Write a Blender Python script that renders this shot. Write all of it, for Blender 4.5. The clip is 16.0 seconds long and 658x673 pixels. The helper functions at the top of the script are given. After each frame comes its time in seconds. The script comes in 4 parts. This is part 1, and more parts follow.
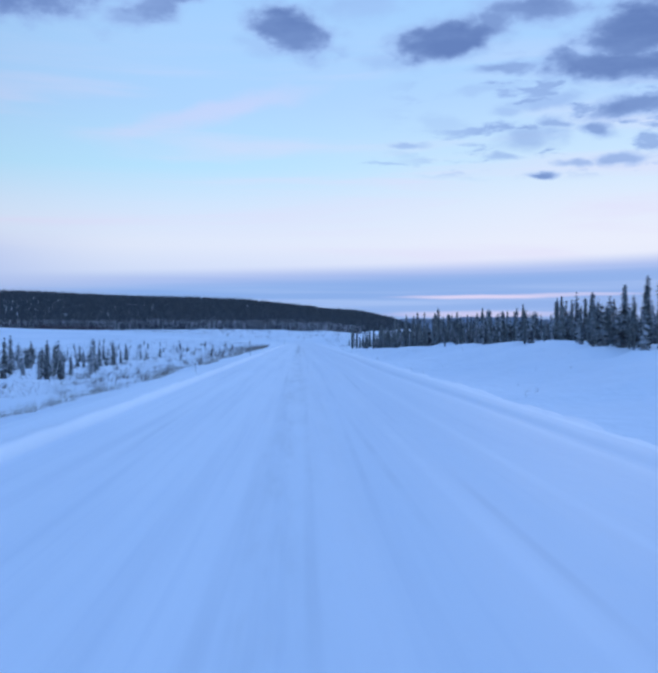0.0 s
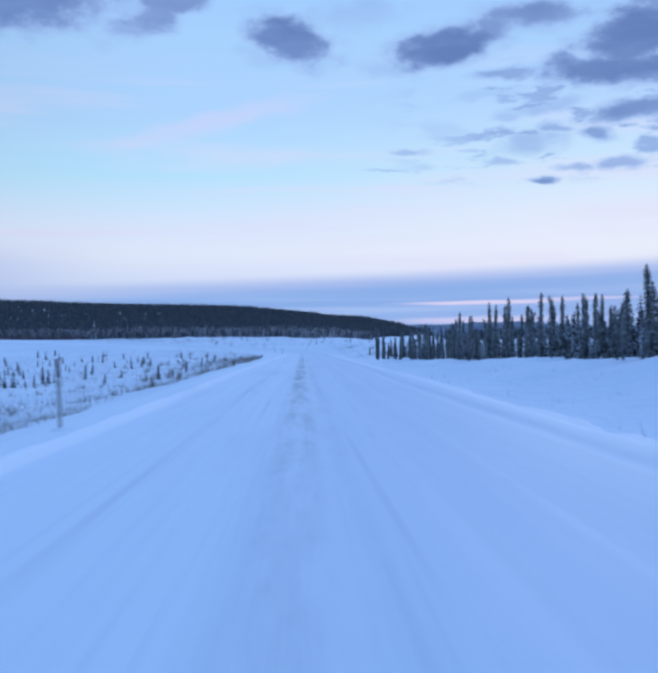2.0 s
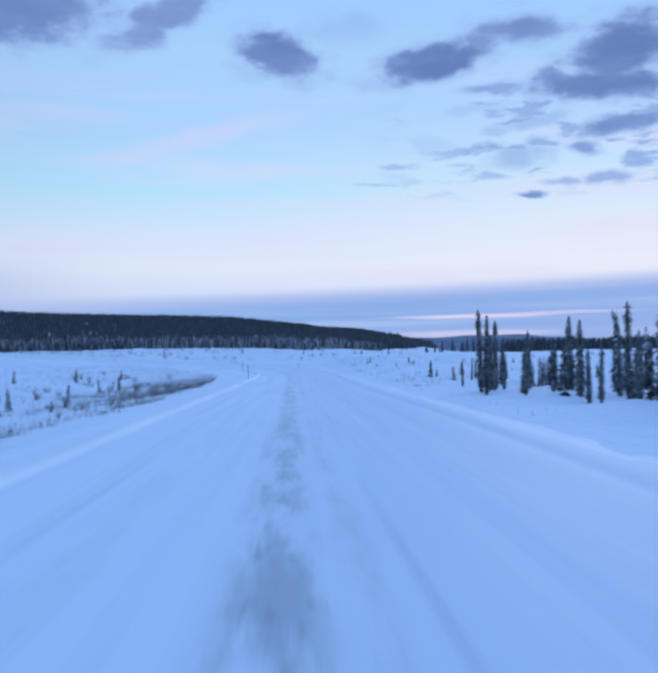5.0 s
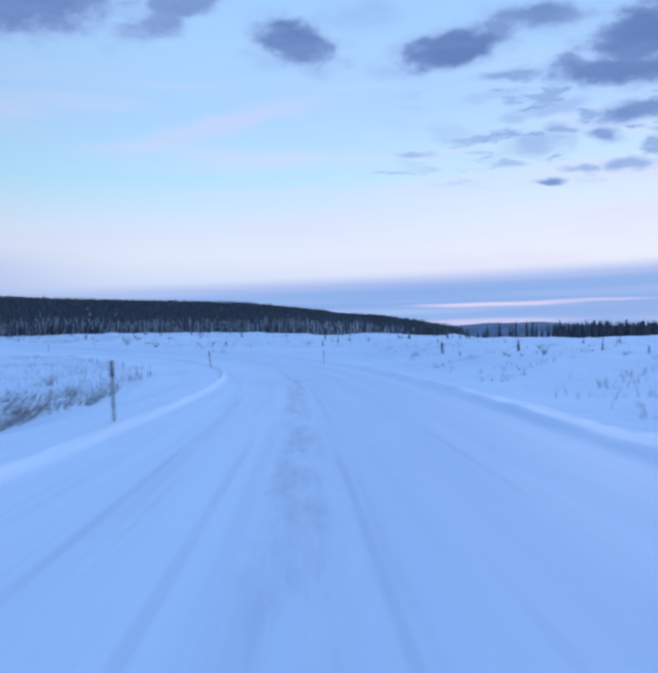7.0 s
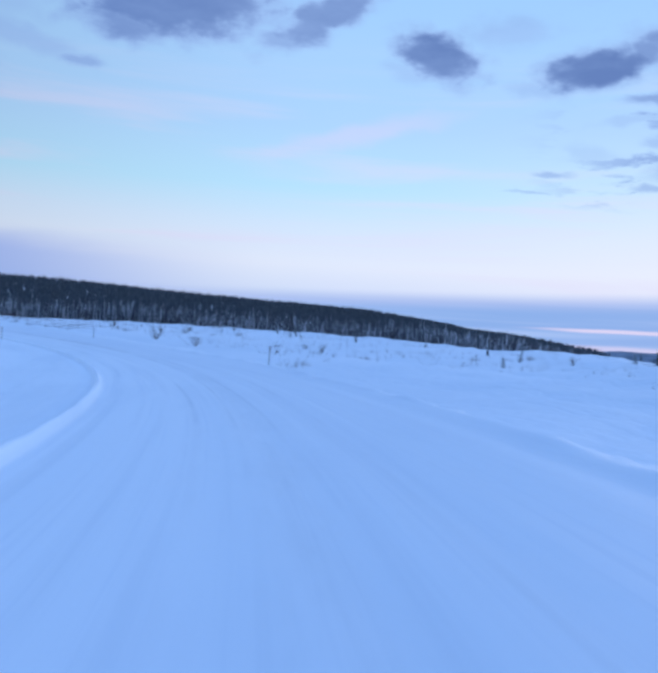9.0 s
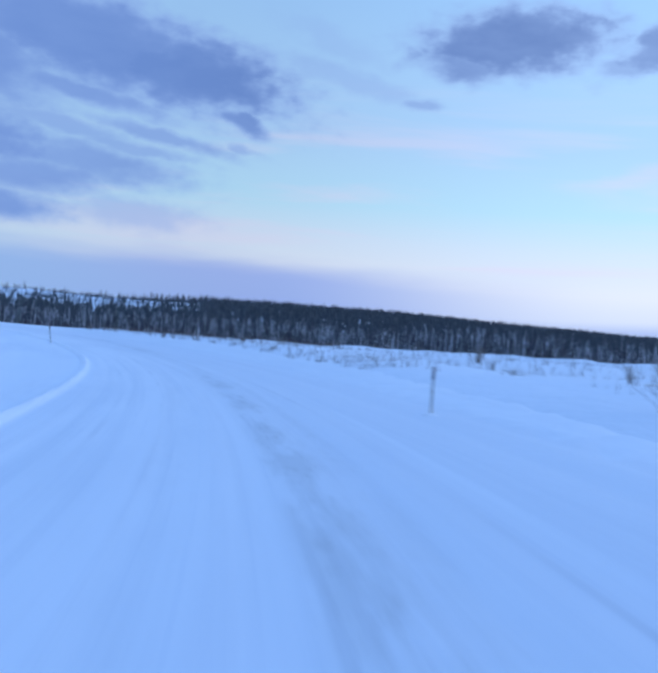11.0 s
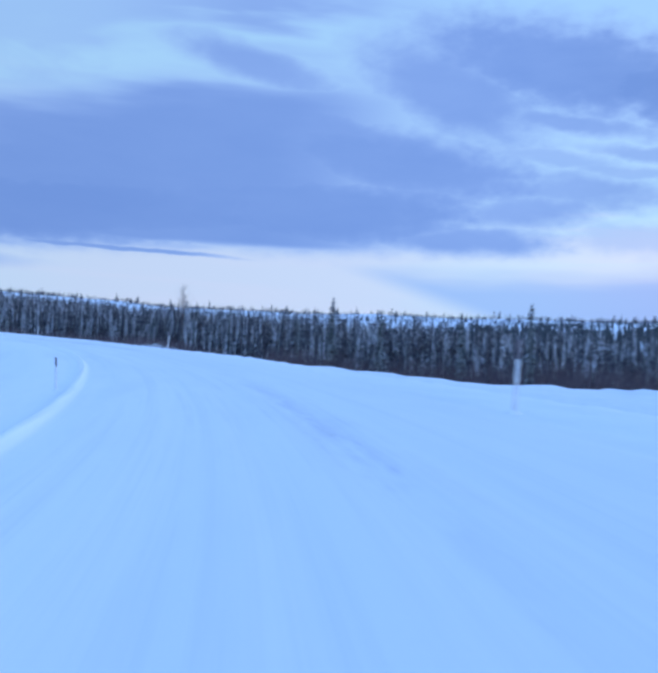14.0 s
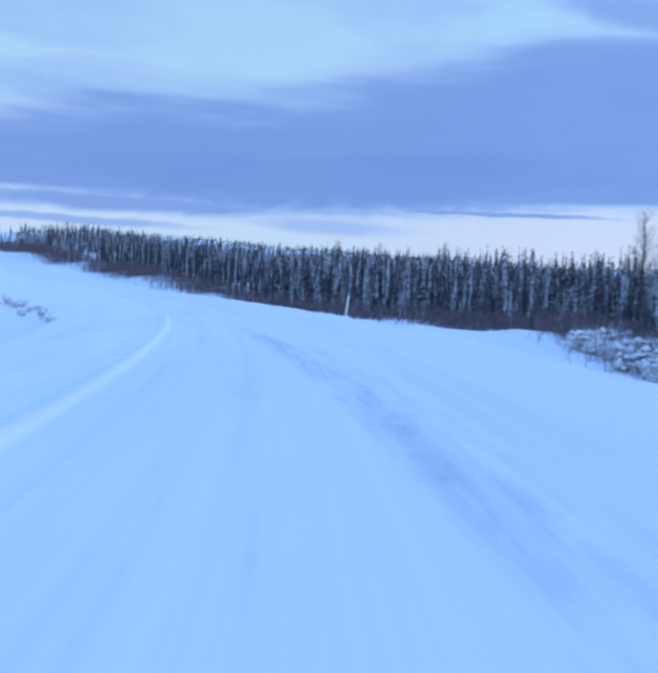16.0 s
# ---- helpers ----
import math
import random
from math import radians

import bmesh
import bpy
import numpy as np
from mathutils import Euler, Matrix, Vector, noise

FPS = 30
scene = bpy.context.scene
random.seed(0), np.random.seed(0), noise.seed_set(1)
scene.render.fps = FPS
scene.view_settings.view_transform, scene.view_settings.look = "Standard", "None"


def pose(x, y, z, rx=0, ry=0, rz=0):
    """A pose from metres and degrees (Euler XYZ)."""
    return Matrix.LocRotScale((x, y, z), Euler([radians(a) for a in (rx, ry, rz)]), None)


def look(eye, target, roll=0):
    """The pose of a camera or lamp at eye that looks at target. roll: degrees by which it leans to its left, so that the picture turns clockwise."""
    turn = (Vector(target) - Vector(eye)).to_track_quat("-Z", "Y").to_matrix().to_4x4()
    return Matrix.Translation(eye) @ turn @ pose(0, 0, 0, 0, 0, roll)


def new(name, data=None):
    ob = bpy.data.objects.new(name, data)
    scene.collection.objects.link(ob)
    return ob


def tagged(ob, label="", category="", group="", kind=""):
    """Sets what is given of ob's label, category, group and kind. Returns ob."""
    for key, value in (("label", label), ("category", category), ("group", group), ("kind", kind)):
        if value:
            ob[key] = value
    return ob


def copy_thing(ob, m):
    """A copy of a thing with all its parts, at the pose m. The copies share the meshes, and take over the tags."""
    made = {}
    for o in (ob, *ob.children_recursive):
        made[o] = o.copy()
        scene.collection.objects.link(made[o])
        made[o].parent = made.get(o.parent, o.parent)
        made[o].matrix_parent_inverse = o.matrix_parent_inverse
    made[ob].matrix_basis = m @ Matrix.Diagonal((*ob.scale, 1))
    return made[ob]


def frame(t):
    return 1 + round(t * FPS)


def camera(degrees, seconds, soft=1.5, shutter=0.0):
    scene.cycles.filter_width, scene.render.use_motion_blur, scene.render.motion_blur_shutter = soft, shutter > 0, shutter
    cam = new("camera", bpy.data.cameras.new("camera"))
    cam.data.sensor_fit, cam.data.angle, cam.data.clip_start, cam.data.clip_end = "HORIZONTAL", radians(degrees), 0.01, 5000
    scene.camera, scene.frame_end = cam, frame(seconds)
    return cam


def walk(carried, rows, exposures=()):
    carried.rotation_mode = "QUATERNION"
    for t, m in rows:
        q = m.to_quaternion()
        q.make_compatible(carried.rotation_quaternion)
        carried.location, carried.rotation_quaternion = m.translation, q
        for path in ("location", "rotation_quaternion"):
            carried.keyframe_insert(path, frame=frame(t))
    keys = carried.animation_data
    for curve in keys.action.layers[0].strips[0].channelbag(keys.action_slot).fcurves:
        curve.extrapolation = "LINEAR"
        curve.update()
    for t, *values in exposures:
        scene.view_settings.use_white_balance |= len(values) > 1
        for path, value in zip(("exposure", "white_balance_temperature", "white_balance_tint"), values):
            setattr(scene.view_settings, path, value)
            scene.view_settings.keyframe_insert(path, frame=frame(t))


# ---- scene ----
cam = camera(37.6, 16.0, soft=3.2, shutter=0.28)
# seconds, x, y, z, yaw, pitch, roll
PATH = [
    (0.0, 0.00, 0.00, 1.35, -1.75, -0.00, 0.02),
    (0.5, -0.00, 16.00, 1.30, -1.38, 0.57, 1.01),
    (1.0, -0.00, 32.00, 1.25, -1.32, -0.13, 1.09),
    (1.5, -0.00, 48.00, 1.20, -1.41, -0.19, 1.29),
    (2.0, -0.00, 64.00, 1.16, -1.55, 0.46, 0.85),
    (2.5, -0.00, 80.00, 1.13, -1.68, 0.30, 1.23),
    (3.0, -0.00, 96.00, 1.10, -2.03, 0.68, 0.70),
    (3.5, -0.00, 112.00, 1.06, -2.31, 1.84, 0.22),
    (4.0, -0.00, 128.00, 1.03, -2.39, 1.65, 0.92),
    (4.5, -0.00, 144.00, 0.98, -2.33, 1.54, 0.95),
    (5.0, -0.00, 160.00, 0.92, -2.17, 1.29, 1.03),
    (5.5, -0.00, 176.00, 0.86, -1.99, 1.00, 1.12),
    (6.0, -0.00, 192.00, 0.79, -1.83, 0.75, 1.19),
    (6.5, -0.00, 208.00, 0.71, -1.77, 0.64, 1.23),
    (7.0, -0.00, 224.00, 0.65, -1.12, 0.62, 1.07),
    (7.5, -0.08, 240.00, 0.64, -1.46, 0.16, 0.09),
    (8.0, -0.47, 255.99, 0.67, -0.39, 0.24, -2.62),
    (8.5, -1.54, 271.96, 0.75, 2.17, 0.86, -2.92),
    (9.0, -3.65, 287.81, 0.88, 5.98, 1.17, -3.37),
    (9.5, -7.02, 303.45, 1.05, 10.28, 1.59, -3.96),
    (10.0, -11.73, 318.74, 1.27, 14.87, 1.91, -4.41),
    (10.5, -17.80, 333.53, 1.55, 19.82, 1.67, -5.15),
    (11.0, -25.19, 347.72, 1.89, 25.73, 1.99, -4.35),
    (11.5, -33.79, 361.20, 2.28, 30.95, 2.13, -3.65),
    (12.0, -43.44, 373.96, 2.72, 35.23, 1.38, -3.47),
    (12.5, -54.04, 385.94, 3.22, 40.00, 1.75, -2.65),
    (13.0, -65.57, 397.03, 3.76, 44.40, 2.18, -2.99),
    (13.5, -78.00, 407.10, 4.31, 49.23, 2.00, -2.61),
    (14.0, -91.28, 416.01, 4.87, 55.05, 2.11, -2.12),
    (14.5, -105.35, 423.62, 5.45, 62.14, 1.14, -0.94),
    (15.0, -120.06, 429.88, 6.04, 68.43, 0.50, -0.86),
    (15.5, -135.26, 434.87, 6.62, 73.05, -0.10, -1.58),
    (16.0, -150.79, 438.71, 7.21, 77.14, -0.72, -2.07),
]
walk(cam, [(t, pose(x, y, z, 90 + p, r, w)) for t, x, y, z, w, p, r in PATH],
     exposures=[(0.0, 0.0), (4.0, -0.03), (8.0, 0.02), (10.5, 0.08), (11.5, 0.18), (12.5, 0.32), (14.0, 0.38), (15.0, 0.40), (15.5, 0.44), (16.0, 0.42)])

# ---------------------------------------------------------------- light and sky
GLOW_AZ = -24.0            # the bright part of the twilight sky, degrees left of the straight road


def lin(r, g, b):
    return tuple(((c / 255) / 12.92 if c / 255 <= 0.04045 else ((c / 255 + 0.055) / 1.055) ** 2.4) for c in (r, g, b))


class Nodes:
    """Short hand for node trees."""

    def __init__(self, tree):
        self.tree = tree
        tree.nodes.clear()

    def put(self, kind):
        return self.tree.nodes.new(kind)

    def wire(self, a, b):
        self.tree.links.new(a, b)

    def feed(self, socket, value):
        if isinstance(value, bpy.types.NodeSocket):
            self.wire(value, socket)
        else:
            socket.default_value = value

    def math(self, op, a, b=None, c=None, clamp=False):
        n = self.put("ShaderNodeMath")
        n.operation, n.use_clamp = op, clamp
        for i, v in enumerate((a, b, c)):
            if v is not None:
                self.feed(n.inputs[i], v)
        return n.outputs[0]

    def vmath(self, op, a, b=None):
        n = self.put("ShaderNodeVectorMath")
        n.operation = op
        self.feed(n.inputs[0], a)
        if b is not None:
            self.feed(n.inputs[1], b)
        return n.outputs["Value"] if op in ("LENGTH", "DOT_PRODUCT") else n.outputs[0]

    def noise(self, vector, scale, detail=3.0, rough=0.55, distortion=0.0):
        n = self.put("ShaderNodeTexNoise")
        if vector is not None:
            self.wire(vector, n.inputs["Vector"])
        n.inputs["Scale"].default_value, n.inputs["Detail"].default_value = scale, detail
        n.inputs["Roughness"].default_value, n.inputs["Distortion"].default_value = rough, distortion
        return n

    def ramp(self, value, lo, hi, to_lo=0.0, to_hi=1.0, smooth=True):
        n = self.put("ShaderNodeMapRange")
        n.interpolation_type, n.clamp = "SMOOTHSTEP" if smooth else "LINEAR", True
        for i, v in enumerate((value, lo, hi, to_lo, to_hi)):
            self.feed(n.inputs[i], v)
        return n.outputs[0]

    def mix(self, fac, a, b, blend="MIX"):
        n = self.put("ShaderNodeMix")
        n.data_type, n.blend_type = "RGBA", blend
        for i, v in ((0, fac), (6, a), (7, b)):
            self.feed(n.inputs[i], (*v, 1.0) if isinstance(v, tuple) and len(v) == 3 else v)
        return n.outputs[2]

    def stops(self, value, *pairs):
        n = self.put("ShaderNodeValToRGB")
        el = n.color_ramp.elements
        while len(el) < len(pairs):
            el.new(0.5)
        for e, (at, col) in zip(el, pairs):
            e.position, e.color = at, (*col, 1.0)
        self.feed(n.inputs[0], value)
        return n.outputs[0]


def make_world():
    world = bpy.data.worlds.new("winter_dusk")
    scene.world = world
    world.use_nodes = True
    N = Nodes(world.node_tree)
    way = N.put("ShaderNodeTexCoord").outputs["Generated"]
    sep = N.put("ShaderNodeSeparateXYZ")
    N.wire(way, sep.inputs[0])
    x, y, z = sep.outputs
    az = N.math("MULTIPLY", N.math("ARCTAN2", N.math("MULTIPLY", x, -1.0), y), 57.29578)
    el = N.math("MULTIPLY", N.math("ARCSINE", N.math("MAXIMUM", N.math("MINIMUM", z, 1.0), -1.0)), 57.29578)
    comb = N.put("ShaderNodeCombineXYZ")
    N.wire(az, comb.inputs[0]), N.wire(el, comb.inputs[1])
    flat = comb.outputs[0]

    # clear air: a pale rose band above the horizon, then cyan, then deeper blue
    clear = N.stops(N.math("DIVIDE", N.math("MAXIMUM", el, 0.0), 90.0),
                    (0.000, lin(182, 202, 244)), (0.035, lin(200, 216, 249)), (0.060, lin(223, 232, 252)),
                    (0.085, lin(208, 229, 254)), (0.110, lin(182, 226, 255)), (0.150, lin(173, 213, 255)),
                    (0.200, lin(166, 209, 255)), (0.300, lin(146, 197, 255)), (0.50, (0.22, 0.46, 1.09)), (1.0, (0.165, 0.41, 1.10)))
    # the glow of the hidden sun: whiter near one azimuth
    side = N.math("ABSOLUTE", N.math("SUBTRACT", az, GLOW_AZ))
    glow = N.math("MULTIPLY", N.ramp(side, 4.0, 34.0, 1.0, 0.0), N.ramp(el, 5.0, 17.0, 1.0, 0.0))
    clear = N.mix(N.math("MULTIPLY", glow, 0.55), clear, lin(238, 240, 253))
    # cooler low air towards the bend
    cool = N.math("MULTIPLY", N.ramp(az, 28.0, 60.0), N.ramp(el, 5.0, 11.0, 0.75, 0.5))
    cool = N.math("MULTIPLY", cool, N.math("MULTIPLY", N.ramp(az, 105.0, 130.0, 1.0, 0.0), N.ramp(el, 22.0, 40.0, 1.0, 0.0)))
    clear = N.mix(cool, clear, lin(170, 219, 255))
    # rosy veils
    veil = N.noise(N.vmath("MULTIPLY", flat, (0.035, 0.42, 1.0)), 1.0, 4.0, 0.55, 0.5)
    # pale rosy-white air under the deck beyond the bend
    pale = N.math("MULTIPLY", N.ramp(az, 44.0, 54.0), N.ramp(el, 6.0, 9.0, 0.85, 0.0))
    clear = N.mix(pale, clear, N.mix(N.ramp(az, 66.0, 82.0), lin(201, 218, 251), lin(194, 222, 254)))
    rose = N.math("MULTIPLY", N.ramp(veil.outputs[0], 0.47, 0.68), N.ramp(el, 2.0, 5.0, 0.0, 1.0))
    rose = N.math("MULTIPLY", rose, N.ramp(el, 11.0, 19.0, 1.0, 0.0))
    clear = N.mix(N.math("MULTIPLY", rose, N.ramp(az, 30.0, 50.0, 0.5, 0.15)), clear, lin(224, 219, 250))

    # clouds: soft patches in azimuth and elevation with torn edges
    warp = N.noise(N.vmath("MULTIPLY", flat, (0.40, 0.70, 1.0)), 1.0, 4.0, 0.5)
    shift = N.vmath("MULTIPLY", N.vmath("SUBTRACT", warp.outputs["Color"], (0.5, 0.5, 0.5)), (2.6, 1.1, 0.0))
    calm = N.ramp(az, 30.0, 55.0, 1.0, 0.45)
    shift = N.vmath("MULTIPLY", shift, calm)
    torn = N.vmath("ADD", flat, shift)
    fine = N.noise(N.vmath("MULTIPLY", flat, (0.75, 1.25, 1.0)), 1.0, 3.0, 0.5)
    edge = N.math("MULTIPLY", N.math("SUBTRACT", fine.outputs[0], 0.5), N.math("MULTIPLY", calm, 0.95))
    total = None

    def cloud(a, e, wide, high, tilt=0.0, dense=0.8, soft=0.75):
        nonlocal total
        m = N.put("ShaderNodeMapping")
        m.vector_type = "TEXTURE"
        m.inputs["Location"].default_value = (a, e, 0.0)
        m.inputs["Rotation"].default_value = (0.0, 0.0, radians(tilt))
        m.inputs["Scale"].default_value = (wide, high, 1.0)
        N.wire(torn, m.inputs["Vector"])
        r = N.math("ADD", N.vmath("LENGTH", m.outputs[0]), edge)
        v = N.ramp(r, 0.95 - soft * 0.85, 1.25 + soft * 0.5, dense, 0.0)
        total = v if total is None else N.math("MAXIMUM", total, v)

    cloud(0.4, 17.5, 2.7, 1.3, 18, 0.90, 0.65)
    cloud(2.3, 16.6, 1.5, 0.6, 10, 0.35, 0.75)
    cloud(-8.6, 16.9, 3.3, 1.2, -10, 0.95, 0.65)
    cloud(-11.4, 17.7, 2.4, 1.0, -20, 0.75, 0.75)
    cloud(-13.6, 18.3, 3.2, 0.9, 0, 0.80, 0.75)
    cloud(-18.0, 15.1, 4.0, 1.0, 5, 0.95, 0.65)
    cloud(-19.6, 16.8, 3.5, 2.0, -15, 0.95, 0.75)
    cloud(-12.4, 15.3, 2.2, 0.3, -5, 0.65, 0.75)
    cloud(-10.9, 14.1, 2.4, 0.3, -6, 0.35, 0.75)
    cloud(-14.5, 13.3, 2.2, 0.5, -4, 0.50, 0.75)
    cloud(-19.3, 12.8, 2.9, 0.6, -8, 0.80, 0.75)
    cloud(-8.4, 12.3, 1.7, 0.6, 8, 0.30, 0.75)
    cloud(-13.5, 11.4, 2.1, 0.7, -5, 0.50, 0.75)
    cloud(-6.4, 11.2, 1.2, 0.2, 0, 0.50, 0.75)
    cloud(-18.5, 9.9, 1.6, 0.4, -3, 0.60, 0.75)
    cloud(-15.9, 9.8, 1.0, 0.25, 4, 0.55, 0.75)
    cloud(-12.0, 10.4, 1.1, 0.2, 4, 0.50, 0.75)
    cloud(-17.2, 11.6, 1.2, 0.45, 12, 0.70, 0.75)
    cloud(-15.0, 12.2, 0.9, 0.3, 0, 0.60, 0.75)
    cloud(-12.2, 12.9, 1.0, 0.3, 8, 0.45, 0.75)
    cloud(-14.0, 9.2, 1.1, 0.2, 0, 0.75, 0.75)
    cloud(-5.3, 10.0, 1.0, 0.1, 3, 0.45, 0.75)
    cloud(-5.3, 15.9, 1.9, 0.6, 10, 0.40, 0.75)
    cloud(-3.6, 18.9, 3.0, 0.9, 0, 0.40, 0.75)
    cloud(16.0, 19.4, 6.2, 2.0, -5, 0.85, 0.60)
    cloud(19.3, 18.0, 2.7, 1.0, 7, 0.75, 0.75)
    cloud(7.3, 19.4, 4.0, 1.1, -27, 0.75, 0.60)
    cloud(10.1, 18.0, 1.6, 0.6, -0, 0.60, 0.75)
    cloud(25.7, 16.9, 5.1, 0.7, 13, 0.40, 0.75)
    cloud(21.5, 15.8, 1.6, 0.4, 3, 0.55, 0.75)
    cloud(31.7, 12.5, 1.0, 0.3, 13, 0.50, 0.75)
    cloud(38.1, 8.3, 4.4, 1.1, 3, 0.40, 0.75)
    cloud(26.9, 18.9, 4.0, 1.0, 20, 0.30, 0.75)
    cloud(41.0, 17.5, 11.5, 2.7, 11, 0.85, 0.70)
    cloud(35.3, 16.4, 6.6, 2.2, 3, 0.92, 0.75)
    cloud(31.9, 14.1, 1.8, 0.7, 19, 0.80, 0.75)
    cloud(51.6, 12.4, 10.9, 2.2, 9, 0.85, 0.75)
    cloud(55.8, 9.0, 10.8, 1.9, -1, 0.90, 0.75)
    cloud(47.7, 8.0, 6.7, 1.0, 1, 0.75, 0.75)
    cloud(38.2, 11.9, 4.4, 0.5, 5, 0.55, 0.75)
    cloud(42.3, 12.7, 5.2, 0.6, 7, 0.55, 0.75)
    cloud(74.0, 8.7, 23.2, 2.1, -2, 0.95, 0.55)
    cloud(58.9, 9.6, 15.5, 2.0, -1, 0.90, 0.60)
    cloud(62.3, 13.5, 9.7, 1.9, 7, 0.60, 0.80)
    cloud(78.9, 12.0, 10.4, 1.3, 9, 0.50, 0.80)
    cloud(48.3, 16.4, 6.9, 2.8, 21, 0.75, 0.75)
    cloud(77.6, 5.8, 5.1, 0.5, 2, 0.50, 0.75)
    cloud(86.7, 8.8, 12.9, 2.3, -1, 0.90, 0.75)
    cloud(89.8, 12.2, 10.4, 1.2, 7, 0.50, 0.75)
    cloud(65.5, 7.1, 4.6, 0.3, 1, 0.50, 0.75)
    cloud(44.0, 9.7, 5.5, 1.3, -3, 0.70, 0.85)
    cloud(57.0, 14.5, 7.5, 1.5, 10, 0.78, 0.75)
    cloud(60.0, 17.6, 6.0, 1.2, 14, 0.70, 0.75)
    cloud(89.0, 6.6, 11.0, 0.6, 0, 0.75, 0.60)
    cloud(93.0, 5.5, 8.0, 0.25, 1, 0.60, 0.60)
    cloud(79.0, 6.7, 8.0, 0.30, 1, 0.60, 0.60)
    cloud(50.5, 12.4, 9.0, 2.2, 14, 0.82, 0.80)
    cloud(40.5, 10.9, 6.0, 1.4, 6, 0.66, 0.85)
    cloud(36.5, 12.7, 5.0, 0.45, 8, 0.60, 0.75)
    cloud(41.0, 14.6, 5.5, 0.7, 10, 0.70, 0.75)
    cloud(68.0, 6.75, 7.0, 0.16, 2, 0.75, 0.50)

    # a long rosy streak
    m = N.put("ShaderNodeMapping")
    m.vector_type = "TEXTURE"
    m.inputs["Location"].default_value, m.inputs["Scale"].default_value = (5.0, 13.0, 0.0), (7.5, 0.75, 1.0)
    m.inputs["Rotation"].default_value = (0.0, 0.0, radians(-13))
    N.wire(torn, m.inputs["Vector"])
    clear = N.mix(N.ramp(N.vmath("LENGTH", m.outputs[0]), 0.1, 1.2, 0.42, 0.0), clear, lin(218, 213, 250))
    # torn small clouds in one part of the sky
    wisp = N.noise(N.vmath("MULTIPLY", N.vmath("ADD", flat, N.vmath("MULTIPLY", shift, (0.5, 0.5, 0.0))), (0.26, 0.95, 1.0)), 1.0, 4.0, 0.6).outputs[0]
    zone = N.math("MULTIPLY", N.ramp(az, -2.0, -12.0), N.math("MULTIPLY", N.ramp(el, 8.6, 10.0), N.ramp(az, -60.0, -40.0)))
    total = N.math("MAXIMUM", total, N.math("MULTIPLY", N.math("MULTIPLY", N.ramp(wisp, 0.48, 0.64), N.math("MULTIPLY", zone, N.ramp(el, 14.0, 17.0, 1.0, 0.4))), 0.62))
    tone0 = N.noise(N.vmath("MULTIPLY", flat, (0.07, 0.45, 1.0)), 1.0, 3.0, 0.5).outputs[0]
    # high cover beyond the bend
    high = N.noise(N.vmath("MULTIPLY", flat, (0.05, 0.22, 1.0)), 1.0, 4.0, 0.55, 0.6).outputs[0]
    zone = N.math("MULTIPLY", N.ramp(az, 34.0, 62.0), N.math("MULTIPLY", N.ramp(el, 7.5, 12.0), N.ramp(el, 30.0, 60.0, 1.0, 0.6)))
    total = N.math("MAXIMUM", total, N.math("MULTIPLY", N.math("MULTIPLY", N.ramp(high, 0.38, 0.62), zone), N.ramp(az, 56.0, 74.0, 0.70, 0.38)))
    # the broad smooth deck there, with a straight lower edge
    rim = N.math("ADD", el, N.math("MULTIPLY", N.math("SUBTRACT", N.noise(N.vmath("MULTIPLY", flat, (0.10, 0.25, 1.0)), 1.0, 3.0, 0.5).outputs[0], 0.5), 0.8))
    deck = N.math("MULTIPLY", N.ramp(rim, 6.75, 7.55), N.math("MULTIPLY", N.ramp(N.math("ADD", N.math("MULTIPLY_ADD", tone0, 6.0, -3.0), N.math("ADD", rim, N.math("MULTIPLY", N.math("SUBTRACT", az, 73.0), 0.15))), 12.8, 17.2, 1.0, 0.08), N.ramp(az, 42.0, 60.0)))
    total = N.math("MAXIMUM", total, N.math("MULTIPLY", deck, 0.86))

    # a smooth blue veil low over the bend, with a slanting far edge
    slant = N.math("ADD", az, N.math("MULTIPLY", N.math("SUBTRACT", 6.8, el), 2.9))
    low_veil = N.math("MULTIPLY", N.ramp(slant, 53.5, 57.5, 1.0, 0.0), N.math("MULTIPLY", N.ramp(az, 9.0, 30.0), N.ramp(N.math("ADD", el, N.math("MULTIPLY", N.math("SUBTRACT", tone0, 0.5), 2.2)), 4.9, 6.8, 1.0, 0.0)))
    clear = N.mix(N.math("MULTIPLY", low_veil, 0.85), clear, N.mix(N.ramp(az, 30.0, 46.0), lin(146, 176, 246), lin(148, 188, 250)))
    # the long bank low over the horizon
    low = N.math("MULTIPLY", N.ramp(N.math("ADD", el, N.math("MULTIPLY", az, 0.03)), 3.4, 4.3, 1.0, 0.0), N.ramp(az, 8.0, 26.0, 1.0, 0.0))
    low = N.math("MULTIPLY", low, N.ramp(az, -80.0, -40.0, 0.0, 1.0))
    band = N.noise(N.vmath("MULTIPLY", flat, (0.025, 0.9, 1.0)), 1.0, 3.0, 0.5).outputs[0]
    low_col = N.mix(N.ramp(band, 0.44, 0.62), lin(126, 168, 232), lin(156, 188, 242))
    low_col = N.mix(N.ramp(N.math("ADD", el, N.math("MULTIPLY", az, 0.03)), 2.9, 3.7, 0.0, 0.7), low_col, lin(170, 188, 238))
